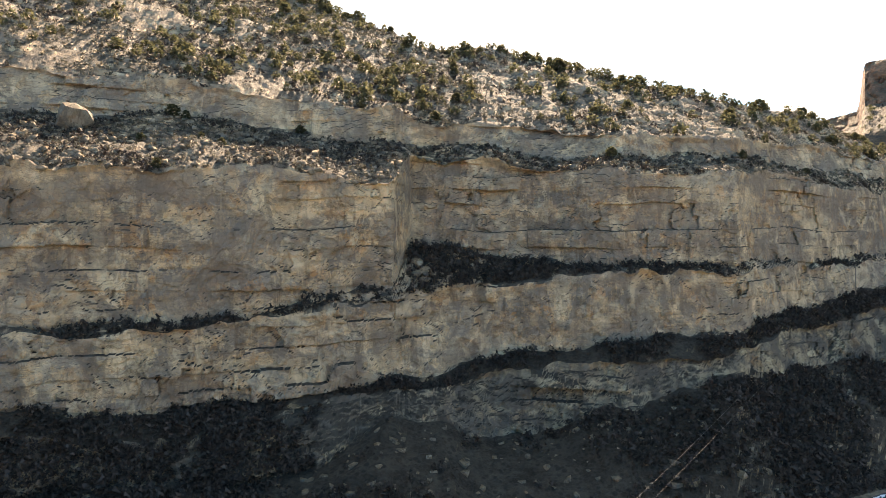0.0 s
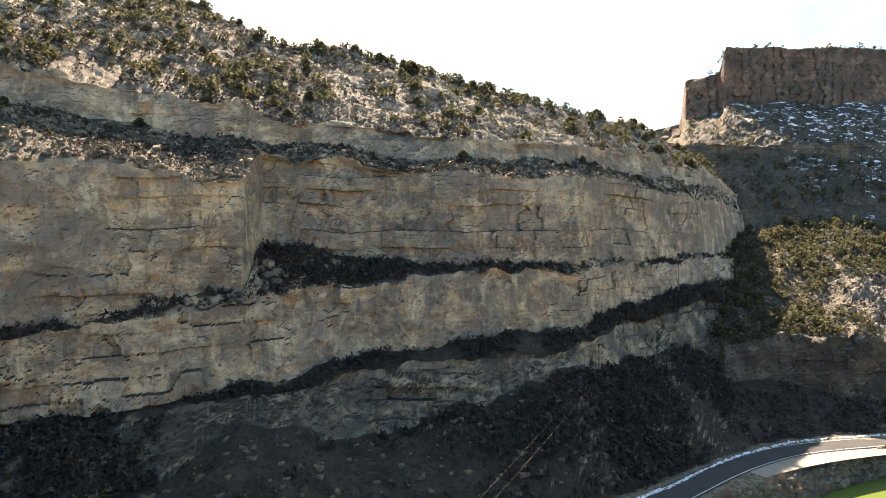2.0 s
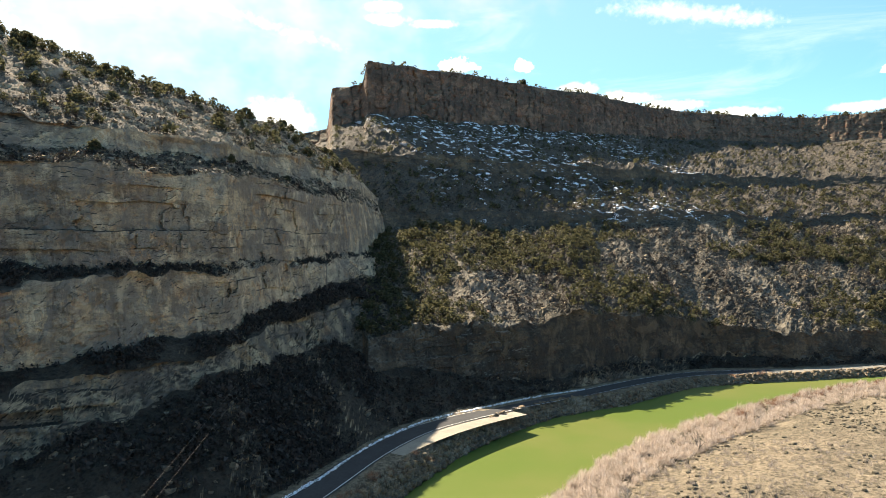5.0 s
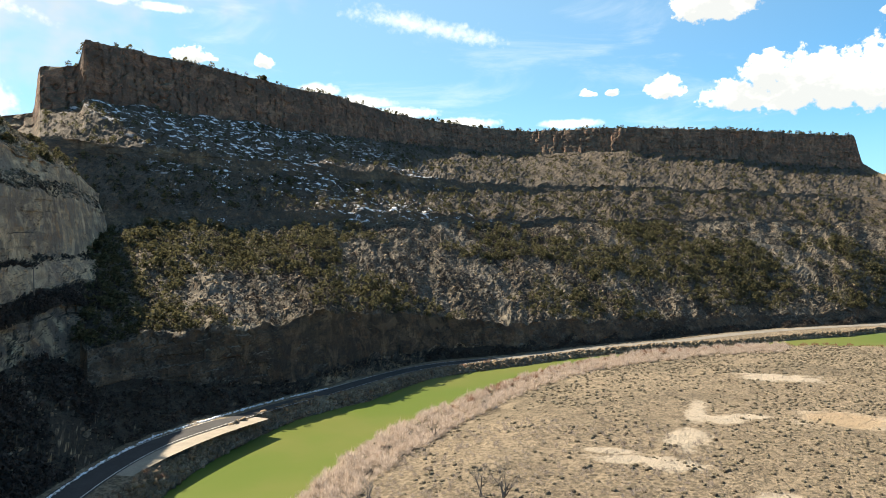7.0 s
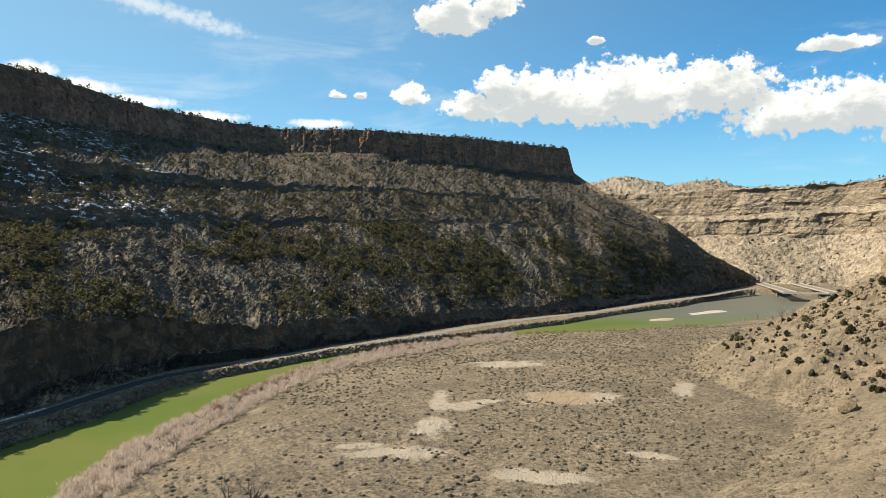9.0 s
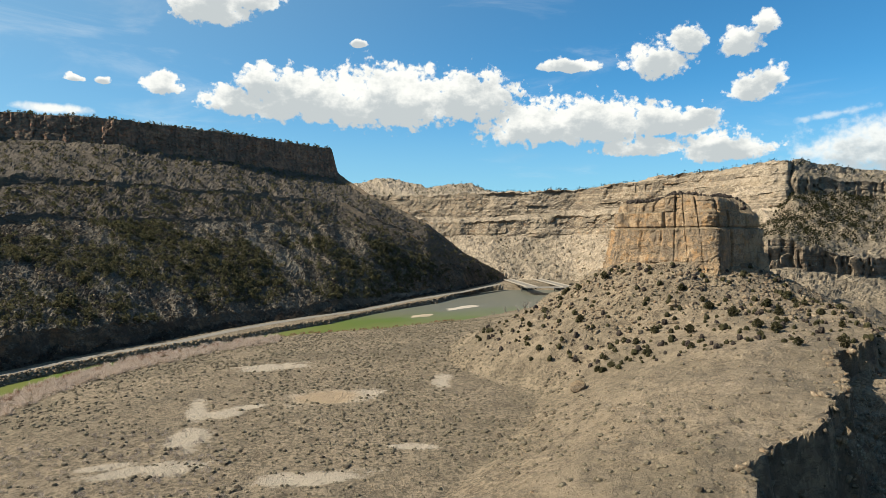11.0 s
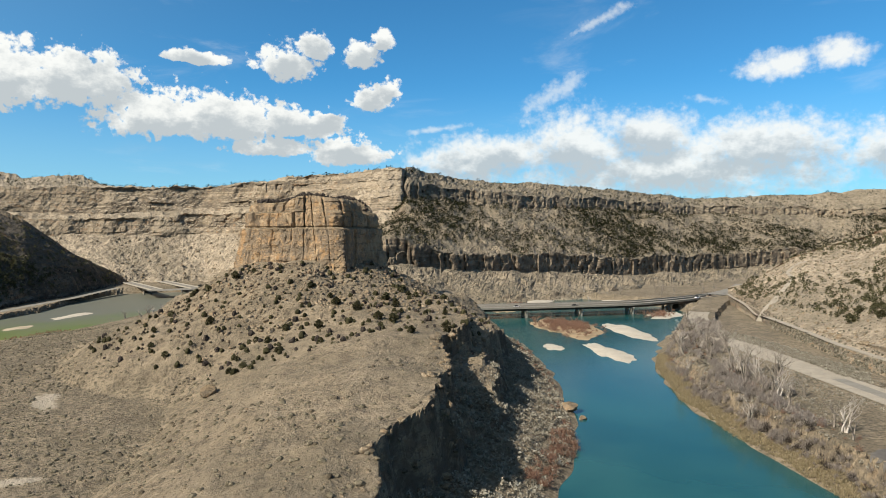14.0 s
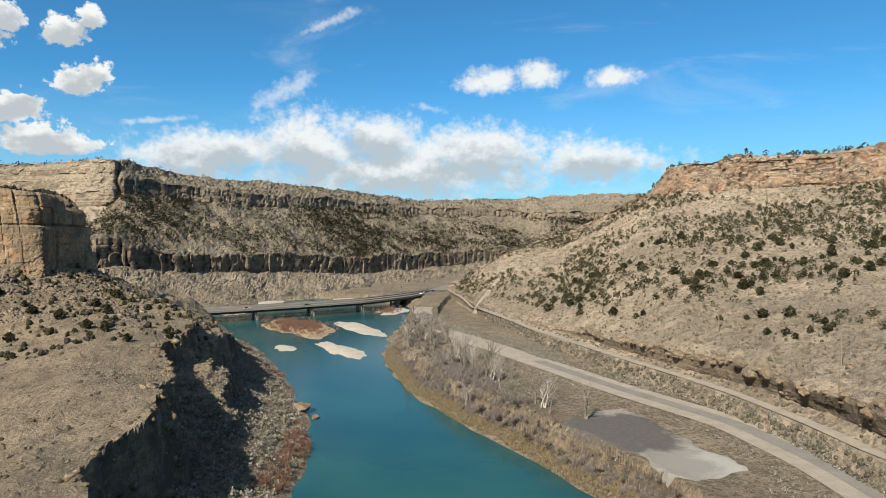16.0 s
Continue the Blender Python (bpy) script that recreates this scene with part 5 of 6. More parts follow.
def bridge(path, width, z, spans, label):
    """A highway bridge: deck, barriers, girders and piers, under one empty."""
    base = new("bridge")
    tagged(base, label, "bridge", "highway bridges over the river")
    deck = ribbon("deck", path, width, z, concrete, 0.0, 0.0, 6.0, 0.45)
    top = ribbon("road_surface", path, width - 1.0, z, asphalt_pale, 0.05, 0.0, 6.0)
    kids = [deck, top]
    for s in (-1, 1):
        kids.append(ribbon("barrier", path, 0.35, z, concrete, 0.85, s * (width / 2 - 0.2), 6.0, 0.9))
        kids.append(ribbon("girder", path, 0.6, z, steel_dark, -0.45, s * (width / 2 - 1.6), 6.0, 1.5))
    kids.append(ribbon("girder", path, 0.6, z, steel_dark, -0.45, 0.0, 6.0, 1.5))
    pts = np.array([bearing(a, r).to_tuple()[:2] for a, r in path])
    d = np.r_[0, np.cumsum(np.hypot(*np.diff(pts, axis=0).T))]
    for i in range(1, spans):
        t = d[-1] * i / spans
        x, y = np.interp(t, d, pts[:, 0]), np.interp(t, d, pts[:, 1])
        x2, y2 = np.interp(t + 1, d, pts[:, 0]), np.interp(t + 1, d, pts[:, 1])
        ang = math.atan2(y2 - y, x2 - x)
        bm = bmesh.new()
        box(bm, x, y, z - 2.3, 1.5, width - 1.5, 0.9, ang)
        bmesh.ops.bevel(bm, geom=bm.edges[:], offset=0.08, segments=1, affect="EDGES")
        cap = part("pier", bm, concrete)
        for s in (-0.3, 0.3):
            bm = bmesh.new()
            box(bm, x - math.sin(ang) * s * width, y + math.cos(ang) * s * width, z / 2 - 2.6, 1.2, 1.4, z + 0.8, ang)
            bmesh.ops.bevel(bm, geom=bm.edges[:], offset=0.15, segments=1, affect="EDGES")
            part("column", bm, concrete, cap)
        kids.append(cap)
    for k in kids:
        k.parent = base
    return base


bridge(HIGHWAY, 11.5, 7.0, 6, "long pale concrete highway bridge on steel girders over teal water")
bridge([(a, r + 17) for a, r in HIGHWAY], 11.5, 7.0, 6, "second pale concrete highway bridge just beyond its twin")
bridge([(106, 890), (108.7, 704)], 11.0, 7.0, 5, "distant pale highway bridge over the green river")
bridge([(108, 923), (111.6, 709)], 11.0, 7.0, 5, "second distant highway bridge beside its twin")

glass_dark = plain("dark_car_glass", (0.02, 0.022, 0.025), 0.15, vary=0.1)
tyre_black = plain("black_tyre_rubber", (0.02, 0.02, 0.02), 0.9, vary=0.1)


def vehicle(color, name, at, ang, long=4.6, high=1.5):
    base = new(name)
    body_mat = plain(f"{color[0]}_car_paint", color[1], 0.35, vary=0.05)
    bm = bmesh.new()
    box(bm, 0, 0, 0.32 + 0.3 * high / 1.5, long, 1.8, 0.62 * high / 1.5)
    bmesh.ops.bevel(bm, geom=bm.edges[:], offset=0.14, segments=2, affect="EDGES")
    part("body", bm, body_mat, base)
    bm = bmesh.new()
    box(bm, -0.1 * long, 0, high * 0.79, long * 0.55, 1.6, high * 0.42)
    for v in bm.verts:
        if v.co.z > high * 0.8:
            v.co.x = -0.1 * long + (v.co.x + 0.1 * long) * 0.72
            v.co.y *= 0.88
    bmesh.ops.bevel(bm, geom=bm.edges[:], offset=0.08, segments=1, affect="EDGES")
    part("cabin", bm, glass_dark, base, "dark glazed cabin")
    for sx in (-0.31, 0.31):
        for sy in (-0.82, 0.82):
            bm = bmesh.new()
            bmesh.ops.create_cone(bm, cap_ends=True, segments=14, radius1=0.33, radius2=0.33, depth=0.22,
                                  matrix=Matrix.Translation((sx * long, sy, 0.33)) @ Matrix.Rotation(math.pi / 2, 4, "X"))
            wheel = part("wheel", bm, tyre_black, base, "black wheel")
            bm = bmesh.new()
            bmesh.ops.create_cone(bm, cap_ends=True, segments=10, radius1=0.2, radius2=0.18, depth=0.25,
                                  matrix=Matrix.Translation((sx * long, sy, 0.33)) @ Matrix.Rotation(math.pi / 2, 4, "X"))
            part("rim", bm, concrete, wheel, "pale metal rim")
    base.matrix_basis = Matrix.Translation(at) @ Matrix.Rotation(ang, 4, "Z")
    return tagged(base, f"{color[0]} {'van' if high > 1.7 else 'car'} on the highway bridge deck", "van" if high > 1.7 else "car", "vehicles on the bridge")


for a, col, off, nm, hi in ((142.0, ("dark grey", (0.03, 0.03, 0.035)), -2.5, "car", 1.5), (137.3, ("silver", (0.45, 0.45, 0.46)), 2.0, "car", 1.5),
                            (151.4, ("white", (0.8, 0.8, 0.8)), -2.0, "van", 2.1), (152.3, ("dark red", (0.05, 0.02, 0.02)), 2.0, "car", 1.6)):
    hb, hr = [q[0] for q in HIGHWAY], [q[1] for q in HIGHWAY]
    p, q = bearing(a, np.interp(a, hb, hr) + off, 7.07), bearing(a + 0.3, np.interp(a + 0.3, hb, hr) + off, 7.07)
    vehicle(col, nm, p, math.atan2(q.y - p.y, q.x - p.x), 4.7 if hi < 2 else 5.6, hi)

# ---------------------------------------------------------------- mud flats, sand bars, the paved lot


def blob(name, az, r, ra, rb, turn, mat, z_of, seed, label, category, rough=0.3, n=72, rings=7):
    """A flat patch with an irregular outline that follows the ground."""
    c = bearing(az, r)
    th = np.linspace(0, 2 * math.pi, n)
    wob = 1 + rough * fbm(np.cos(th) * 2, np.sin(th) * 2, 0 * th + seed, 1.3, 4, seed)
    rows = []
    for t in np.linspace(0, 1, rings):
        lx, ly = ra * wob * t * np.cos(th), rb * wob * t * np.sin(th)
        ca, sa = math.cos(radians(-turn)), math.sin(radians(-turn))
        x, y = c.x + lx * ca - ly * sa, c.y + lx * sa + ly * ca
        rows.append(np.stack([x, y, z_of(x, y, t)], -1))
    return tagged(mesh_grid(name, np.array(rows), mat), label, category, kind="structure")


def over_ground(h):
    return lambda x, y, t: ground_height(x, y) + h * (1 - 1.3 * t ** 6)


def mound(h):
    return lambda x, y, t: h * (1 - t ** 2) - 0.15 + 0 * x


for i, (a, r, ra, rb, turn, h, mt) in enumerate(((144.6, 344, 9, 33, 127, 0.9, sand), (146.3, 424, 10, 38, 126, 0.9, sand), (140.3, 354, 6, 12, 130, 0.4, sand), (141.0, 432, 20, 44, 128, 1.6, mud_orange),
                                                 (149.0, 520, 12, 28, 160, 1.0, sand), (99.5, 500, 16, 7, 40, 0.5, mud), (103, 560, 22, 8, 40, 0.5, sand), (137, 548, 34, 10, 60, 1.6, mud_orange), (146, 620, 46, 20, 60, 1.5, sand), (139, 595, 34, 12, 60, 1.5, sand))):
    blob(f"sand_bar_{i + 1}", a, r, ra, rb, turn, mt, mound(h), 340 + i, "low bar of pale sand and gravel in the river", "sand bar", 0.35)


def lot_material():
    """Packed dirt with one dark stain and white salt at the far end."""
    m, N = material("stained_lot")
    P = N.add("ShaderNodeNewGeometry").outputs["Position"]
    n = N.noise(P, 0.09, 7.0, 0.62, 0.6)
    f = N.noise(P, 0.9, 6.0, 0.65)

    def away(at, reach):
        d = N.add("ShaderNodeVectorMath", {0: P, 1: tuple(at)}, operation="DISTANCE").outputs["Value"]
        return N.math("ADD", N.math("DIVIDE", d, reach), N.math("MULTIPLY", N.math("SUBTRACT", n, 0.5), 2.0))

    c = N.ramp(f, (0.35, (0.17, 0.153, 0.133)), (0.65, (0.258, 0.235, 0.204)))
    c = N.mix(N.math("MULTIPLY", N.step(away(bearing(173.8, 153, 8), 13.0), 1.2, 0.5), 0.8), c, rgb(0.292, 0.282, 0.265))
    c = N.mix(N.math("MULTIPLY", N.step(away(bearing(171.0, 150, 8), 15.0), 1.0, 0.6), 0.6), c, rgb(0.136, 0.126, 0.116))
    c = N.mix(N.math("MULTIPLY", N.step(away(bearing(167.4, 173, 8), 16.0), 1.25, 0.8), 0.95), c, N.mix(f, rgb(0.045, 0.042, 0.04), rgb(0.10, 0.093, 0.088)))
    return finish(m, N, c, 0.9, f, 0.2, 0.1)


lot_mat = lot_material()
corners = [bearing(162.6, 179), bearing(167.6, 200), bearing(177.8, 151), bearing(172.6, 139)]
LU, LV = np.meshgrid(np.linspace(0, 1, 40), np.linspace(0, 1, 24))
lot_x = (1 - LV) * ((1 - LU) * corners[0].x + LU * corners[3].x) + LV * ((1 - LU) * corners[1].x + LU * corners[2].x)
lot_y = (1 - LV) * ((1 - LU) * corners[0].y + LU * corners[3].y) + LV * ((1 - LU) * corners[1].y + LU * corners[2].y)
lot_x, lot_y = lot_x + 1.6 * fbm(lot_x, lot_y, 0 * lot_x, 6.0, 3, 91), lot_y + 1.6 * fbm(lot_x, lot_y, 0 * lot_x, 6.0, 3, 92)
rim_fall = np.minimum(np.minimum(LU, 1 - LU) * 4, np.minimum(LV, 1 - LV) * 3)
lot = mesh_grid("pavement_2", np.stack([lot_x, lot_y, ground_height(lot_x, lot_y) + 0.32 * np.clip(rim_fall * 4, 0, 1) - 0.12], -1), lot_mat)
tagged(lot, "dirt lot with a dark stain and white salt crust", "lot", kind="structure")

# ---------------------------------------------------------------- single trees, rocks and poles


def tube(bm, pts, radii, sides=6):
    """A tapered limb through points."""
    rings = []
    for i, (p, r) in enumerate(zip(pts, radii)):
        d = (pts[min(i + 1, len(pts) - 1)] - pts[max(i - 1, 0)]).normalized()
        a = d.orthogonal().normalized()
        b = d.cross(a)
        rings.append([bm.verts.new(p + r * (math.cos(q) * a + math.sin(q) * b)) for q in np.linspace(0, 2 * math.pi, sides, endpoint=False)])
    for r0, r1 in zip(rings, rings[1:]):
        for i in range(sides):
            bm.faces.new((r0[i], r0[(i + 1) % sides], r1[(i + 1) % sides], r1[i]))
    bm.faces.new(rings[-1])


def limb(bm, start, way, length, radius, depth, rng, sides):
    pts, radii = [start], [radius]
    d = way.normalized()
    n = 4
    for i in range(n):
        d = (d + Vector((rng.gauss(0, 0.16), rng.gauss(0, 0.16), rng.gauss(0.05, 0.1)))).normalized()
        pts.append(pts[-1] + d * length / n)
        radii.append(radius * (1 - 0.62 * (i + 1) / n))
    tube(bm, pts, radii, sides)
    if depth:
        for i in range(3):
            k = rng.randint(2, n)
            side = Vector((rng.gauss(0, 1), rng.gauss(0, 1), rng.gauss(0.35, 0.35))).normalized()
            limb(bm, pts[k], (d * 0.8 + side * 0.8), length * rng.uniform(0.5, 0.72), radii[k] * 0.72, depth - 1, rng, max(3, sides - 1))


def bare_tree(height, mat, seed, label, trunks=1):
    rng = random.Random(seed)
    base = new("bare_tree")
    for _ in range(trunks):
        bm = bmesh.new()
        way = Vector((rng.gauss(0, 0.16), rng.gauss(0, 0.16), 1))
        off = Vector((rng.uniform(-1, 1), rng.uniform(-1, 1), 0)) * (0.5 if trunks > 1 else 0)
        limb(bm, off - Vector((0, 0, 0.3)), way, height * 0.5, height * 0.03, 3, rng, 5)
        part("trunk", bm, mat, base, "leafless trunk with branching limbs")
    return tagged(base, label, "tree", "bare trees in the valley")


def juniper(seed, mat, label, group="junipers on the slopes"):
    """One metre high; scaled where it stands."""
    rng = random.Random(seed)
    base = new("juniper")
    bm = bmesh.new()
    tube(bm, [Vector((0, 0, -0.08)), Vector((0.02, 0.01, 0.25)), Vector((rng.gauss(0, 0.04), rng.gauss(0, 0.04), 0.7))], [0.06, 0.045, 0.012], 6)
    for _ in range(4):
        a = rng.random() * 6.28
        tube(bm, [Vector((0.02, 0.01, 0.18 + 0.2 * rng.random())), Vector((0.3 * math.cos(a), 0.3 * math.sin(a), 0.45))], [0.03, 0.008], 4)
    part("trunk", bm, bark, base)
    tris = clump_template("juniper", 170, np.random.default_rng(seed))
    me = raw_mesh("crown", tris.reshape(-1, 3), np.arange(tris.shape[0] * 3).reshape(-1, 3), mat)
    crown = new("crown", me)
    crown.parent = base
    return tagged(base, label, "tree", group)


def boulder(seed, mat, label):
    rng = random.Random(seed)
    bm = bmesh.new()
    bmesh.ops.create_icosphere(bm, subdivisions=2, radius=0.5)
    o = Vector((rng.random() * 50, rng.random() * 50, rng.random() * 50))
    cuts = [Vector((rng.gauss(0, 1), rng.gauss(0, 1), rng.gauss(0, 0.8))).normalized() for _ in range(7)]
    for v in bm.verts:
        for c in cuts:
            d = v.co.dot(c)
            if d > 0.33:
                v.co -= c * (d - 0.33)
        v.co += v.co.normalized() * 0.05 * noise.noise(v.co * 3 + o)
        v.co.z *= 0.8
    ob = part("boulder", bm, mat)
    return tagged(ob, label, "boulder", "boulders on the slopes")


def surface(pts, az, tan):
    """The first place where a wall meets a bearing at a given rise over distance."""
    d = np.hypot(pts[..., 0], pts[..., 1])
    a = np.degrees(np.arctan2(pts[..., 0], pts[..., 1]))
    a = np.where(a < -100, a + 360, a)
    t = (pts[..., 2] - 55) / d
    score = np.hypot((a - az) / 0.1, (t - tan) / 0.002) + d * 0.004
    i = np.unravel_index(np.argmin(score), score.shape)
    return Vector(pts[i])


def ground_at(az, r):
    p = bearing(az, r)
    p.z = float(ground_height(np.array([p.x]), np.array([p.y]))[0])
    return p


def upright(p, scale, turn, sx=1.0):
    return Matrix.Translation(p) @ Matrix.Rotation(turn, 4, "Z") @ Matrix.Diagonal((scale * sx, scale * sx, scale, 1))


rng = np.random.default_rng(21)
RA = [row_span(A_LINES, k, k + 1) for k in range(len(A_LINES) - 1)]
RB = [row_span(B_LINES, k, k + 1) for k in range(len(B_LINES) - 1)]
RE = [row_span(E_LINES, k, k + 1) for k in range(len(E_LINES) - 1)]
RF = [row_span(F_LINES, k, k + 1) for k in range(len(F_LINES) - 1)]
RG = [row_span(G_LINES, k, k + 1) for k in range(len(G_LINES) - 1)]
CA, CB = col_span(az_a, -36, 35), col_span(az_b, 31, 106)
CE, CF, CG = (0, len(az_e)), (0, len(az_f)), col_span(az_g, 153.8, 189)

# junipers that can be told apart
kinds = [juniper(40 + i, juniper_green if i % 2 else olive_green, lab) for i, lab in enumerate((
    "dark green juniper with a ragged crown on dry ground", "olive green bushy juniper among rocks", "dark green upright juniper on the slope",
    "olive green low juniper beside pale scrub", "dark green lopsided juniper on stony soil", "olive green sparse juniper on the hillside"))]
spots = []


def add_spots(places, lo, hi):
    for p in places:
        spots.append((p, lo + (hi - lo) * rng.random() ** 1.4))


def hill_keep(a, q, x, y, z):
    return (z > 14) & (np.hypot(x - BUTTE.x, y - BUTTE.y) > 28)


add_spots(on_sheet(pts_a, 60, (RA[9][0] - 12, RA[9][0] + 2), CA, rng), 2.4, 4.6)
add_spots(on_sheet(pts_a, 34, RA[8], CA, rng, clump=1.0), 2.0, 4.0)
add_spots(on_sheet(pts_a, 10, RA[6], CA, rng, 0.6), 1.8, 3.0)
add_spots(on_sheet(pts_b, 30, (RB[8][0], RB[8][0] + 4), col_span(az_b, 33, 92), rng, 0.3), 2.5, 4.5)
add_spots(on_sheet(pts_g, 135, (RG[4][0] + 10, RG[4][0] + 60), col_span(az_g, 161, 188), rng, clump=1.6, clump_scale=30.0, seed=5), 1.6, 3.6)
add_spots(floor_places(70, (108, 132), (150, 285), rng, lambda a, q, x, y, z: hill_keep(a, q, x, y, z) & (np.hypot(x - BUTTE.x, y - BUTTE.y) < 120)), 1.4, 2.8)
first = set()
for p, h in spots:
    k = int(rng.integers(0, 6))
    m = upright(Vector(p), h, rng.random() * 6.28, 0.9 + 0.4 * rng.random())
    if k not in first:
        kinds[k].matrix_basis = m
        first.add(k)
    else:
        o = copy_thing(kinds[k], Matrix.Identity(4))
        o.matrix_basis = m


def stand(places, lo, hi):
    h = sizes(len(places), lo, hi, rng)
    return places, h, h * (0.85 + 0.5 * rng.random(len(places)))


def cat(*groups):
    return tuple(np.concatenate(q) for q in zip(*groups))


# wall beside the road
# the first group, on the cliff face itself, is added to deepen its shade
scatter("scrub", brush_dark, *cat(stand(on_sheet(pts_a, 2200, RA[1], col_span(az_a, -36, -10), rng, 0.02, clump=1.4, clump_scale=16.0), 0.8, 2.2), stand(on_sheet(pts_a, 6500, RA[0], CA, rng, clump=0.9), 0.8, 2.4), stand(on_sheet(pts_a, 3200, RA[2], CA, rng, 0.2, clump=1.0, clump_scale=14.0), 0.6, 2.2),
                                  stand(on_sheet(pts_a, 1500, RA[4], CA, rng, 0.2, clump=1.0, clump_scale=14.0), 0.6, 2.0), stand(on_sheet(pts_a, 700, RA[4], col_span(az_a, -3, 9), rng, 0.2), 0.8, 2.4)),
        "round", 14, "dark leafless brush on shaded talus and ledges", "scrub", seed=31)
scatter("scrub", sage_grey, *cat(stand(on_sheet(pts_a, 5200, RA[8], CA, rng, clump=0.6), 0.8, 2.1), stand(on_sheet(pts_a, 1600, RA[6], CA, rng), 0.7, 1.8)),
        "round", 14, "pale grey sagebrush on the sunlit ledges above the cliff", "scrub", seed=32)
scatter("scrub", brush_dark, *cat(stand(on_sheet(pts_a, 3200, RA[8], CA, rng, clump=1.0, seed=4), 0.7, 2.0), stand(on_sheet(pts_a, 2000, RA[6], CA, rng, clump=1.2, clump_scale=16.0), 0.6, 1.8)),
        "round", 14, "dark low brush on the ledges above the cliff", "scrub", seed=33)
scatter("junipers", olive_green, *cat(stand(on_sheet(pts_a, 560, RA[8], CA, rng, clump=0.9, seed=9), 1.5, 3.8), stand(on_sheet(pts_a, 420, (RA[9][0] - 8, RA[9][0] + 3), CA, rng), 1.6, 3.6)),
        "juniper", 70, "olive green junipers along the cliff top", "trees", seed=34)
# slope below the mesa
scatter("junipers", olive_green, *cat(stand(on_sheet(pts_b, 5200, RB[2], CB, rng, clump=1.6, clump_scale=38.0, seed=14), 1.8, 4.2), stand(on_sheet(pts_b, 1500, RB[4], CB, rng), 1.6, 3.4),
                                        stand(on_sheet(pts_b, 1500, RB[6], CB, rng), 1.6, 3.4), stand(on_sheet(pts_b, 480, (RB[8][0], RB[8][0] + 3), col_span(az_b, 33, 92), rng, 0.1), 1.8, 4.2)),
        "juniper", 32, "dense green junipers on the slope below the mesa", "trees", seed=35)
scatter("scrub", sage_grey, *cat(stand(on_sheet(pts_b, 4300, RB[2], CB, rng, clump=0.8, seed=24), 0.8, 2.0), stand(on_sheet(pts_b, 60, RB[0], CB, rng), 0.7, 1.8)),
        "round", 12, "grey scrub between junipers on the steep slope", "scrub", seed=36)
scatter("scrub", brush_dark, *cat(stand(on_sheet(pts_b, 6500, RB[2], CB, rng, clump=1.4, clump_scale=18.0, seed=25), 0.8, 2.2), stand(on_sheet(pts_b, 2000, RB[4], CB, rng), 0.8, 2.2), stand(on_sheet(pts_b, 2000, RB[6], CB, rng), 0.8, 2.2),
                                  stand(on_sheet(pts_b, 2200, RB[0], CB, rng), 0.8, 2.4)),
        "round", 12, "dark brush on shaded ledges below the mesa", "scrub", seed=37)
# far walls
scatter("junipers", juniper_dark, *cat(stand(on_sheet(pts_f, 17000, RF[3], CF, rng, 0.2, clump=1.0, clump_scale=90.0, seed=41), 2.2, 5.5), stand(on_sheet(pts_f, 1200, RF[5], CF, rng, 0.2), 2.4, 5.0),
                                        stand(on_sheet(pts_f, 260, RF[6], CF, rng, 0.3), 2.2, 4.4), stand(on_sheet(pts_f, 250, RF[1], CF, rng, 0.3), 1.5, 3.0),
                                        stand(on_sheet(pts_e, 260, RE[0], CE, rng, 0.3), 1.6, 3.0), stand(on_sheet(pts_e, 420, RE[4], CE, rng, 0.3), 2.5, 4.5), stand(on_sheet(pts_e, 300, RE[5], CE, rng, 0.2), 2.5, 4.5)),
        "juniper", 14, "dark junipers dotting the far mesas", "trees", seed=38)
# hillside on the right bank
scatter("junipers", olive_green, *cat(stand(on_sheet(pts_g, 3000, (RG[4][0] + 16, RG[5][1]), CG, rng, clump=1.3, clump_scale=38.0, seed=5), 1.2, 3.0), stand(on_sheet(pts_g, 120, RG[6], CG, rng, 0.15), 1.6, 3.0),
                                        stand(on_sheet(pts_g, 320, RG[7], CG, rng, 0.3), 2.2, 4.2)),
        "juniper", 34, "green junipers scattered over the dry hillside", "trees", seed=39)
scatter("scrub", sage_grey, *cat(stand(on_sheet(pts_g, 2600, (RG[4][0], RG[5][1]), CG, rng, clump=0.6), 0.4, 1.0), stand(on_sheet(pts_g, 700, RG[0], CG, rng, 0.3), 0.5, 1.3), stand(on_sheet(pts_g, 160, RG[2], CG, rng, 0.3), 0.5, 1.0)),
        "dome", 8, "small grey tufts on the dry hillside", "scrub", seed=40)


hill_bush = floor_places(900, (104, 135), (120, 290), rng, lambda a, q, x, y, z: hill_keep(a, q, x, y, z) & (np.hypot(x - BUTTE.x, y - BUTTE.y) < 105))
scatter("bushes", juniper_green, *stand(hill_bush[:330], 0.7, 1.9), "dome", 26, "olive brown bushes among rocks below the butte", "shrubs", seed=61)
scatter("bushes", brush_dark, *cat(stand(hill_bush[330:560], 0.7, 1.8), stand(np.concatenate([butte_pts[-5:-1, ::3].reshape(-1, 3)])[:220], 0.7, 1.6)), "dome", 26, "dark bushes on and below the butte", "shrubs", seed=62)
# valley floor
def on_mud(x, y):
    """Inside one of the bare patches of the flat."""
    hit = np.zeros(np.shape(x), bool)
    for a, r, long, wide, turn in MUD:
        o, ca, sa = bearing(a, r), math.cos(radians(turn)), math.sin(radians(turn))
        dx, dy = x - o.x, y - o.y
        hit |= np.hypot((dx * sa + dy * ca) / long, (dx * ca - dy * sa) / wide) + 0.45 * fbm(x, y, 0 * x, 9.0, 3, 37) < 0.85
    return hit


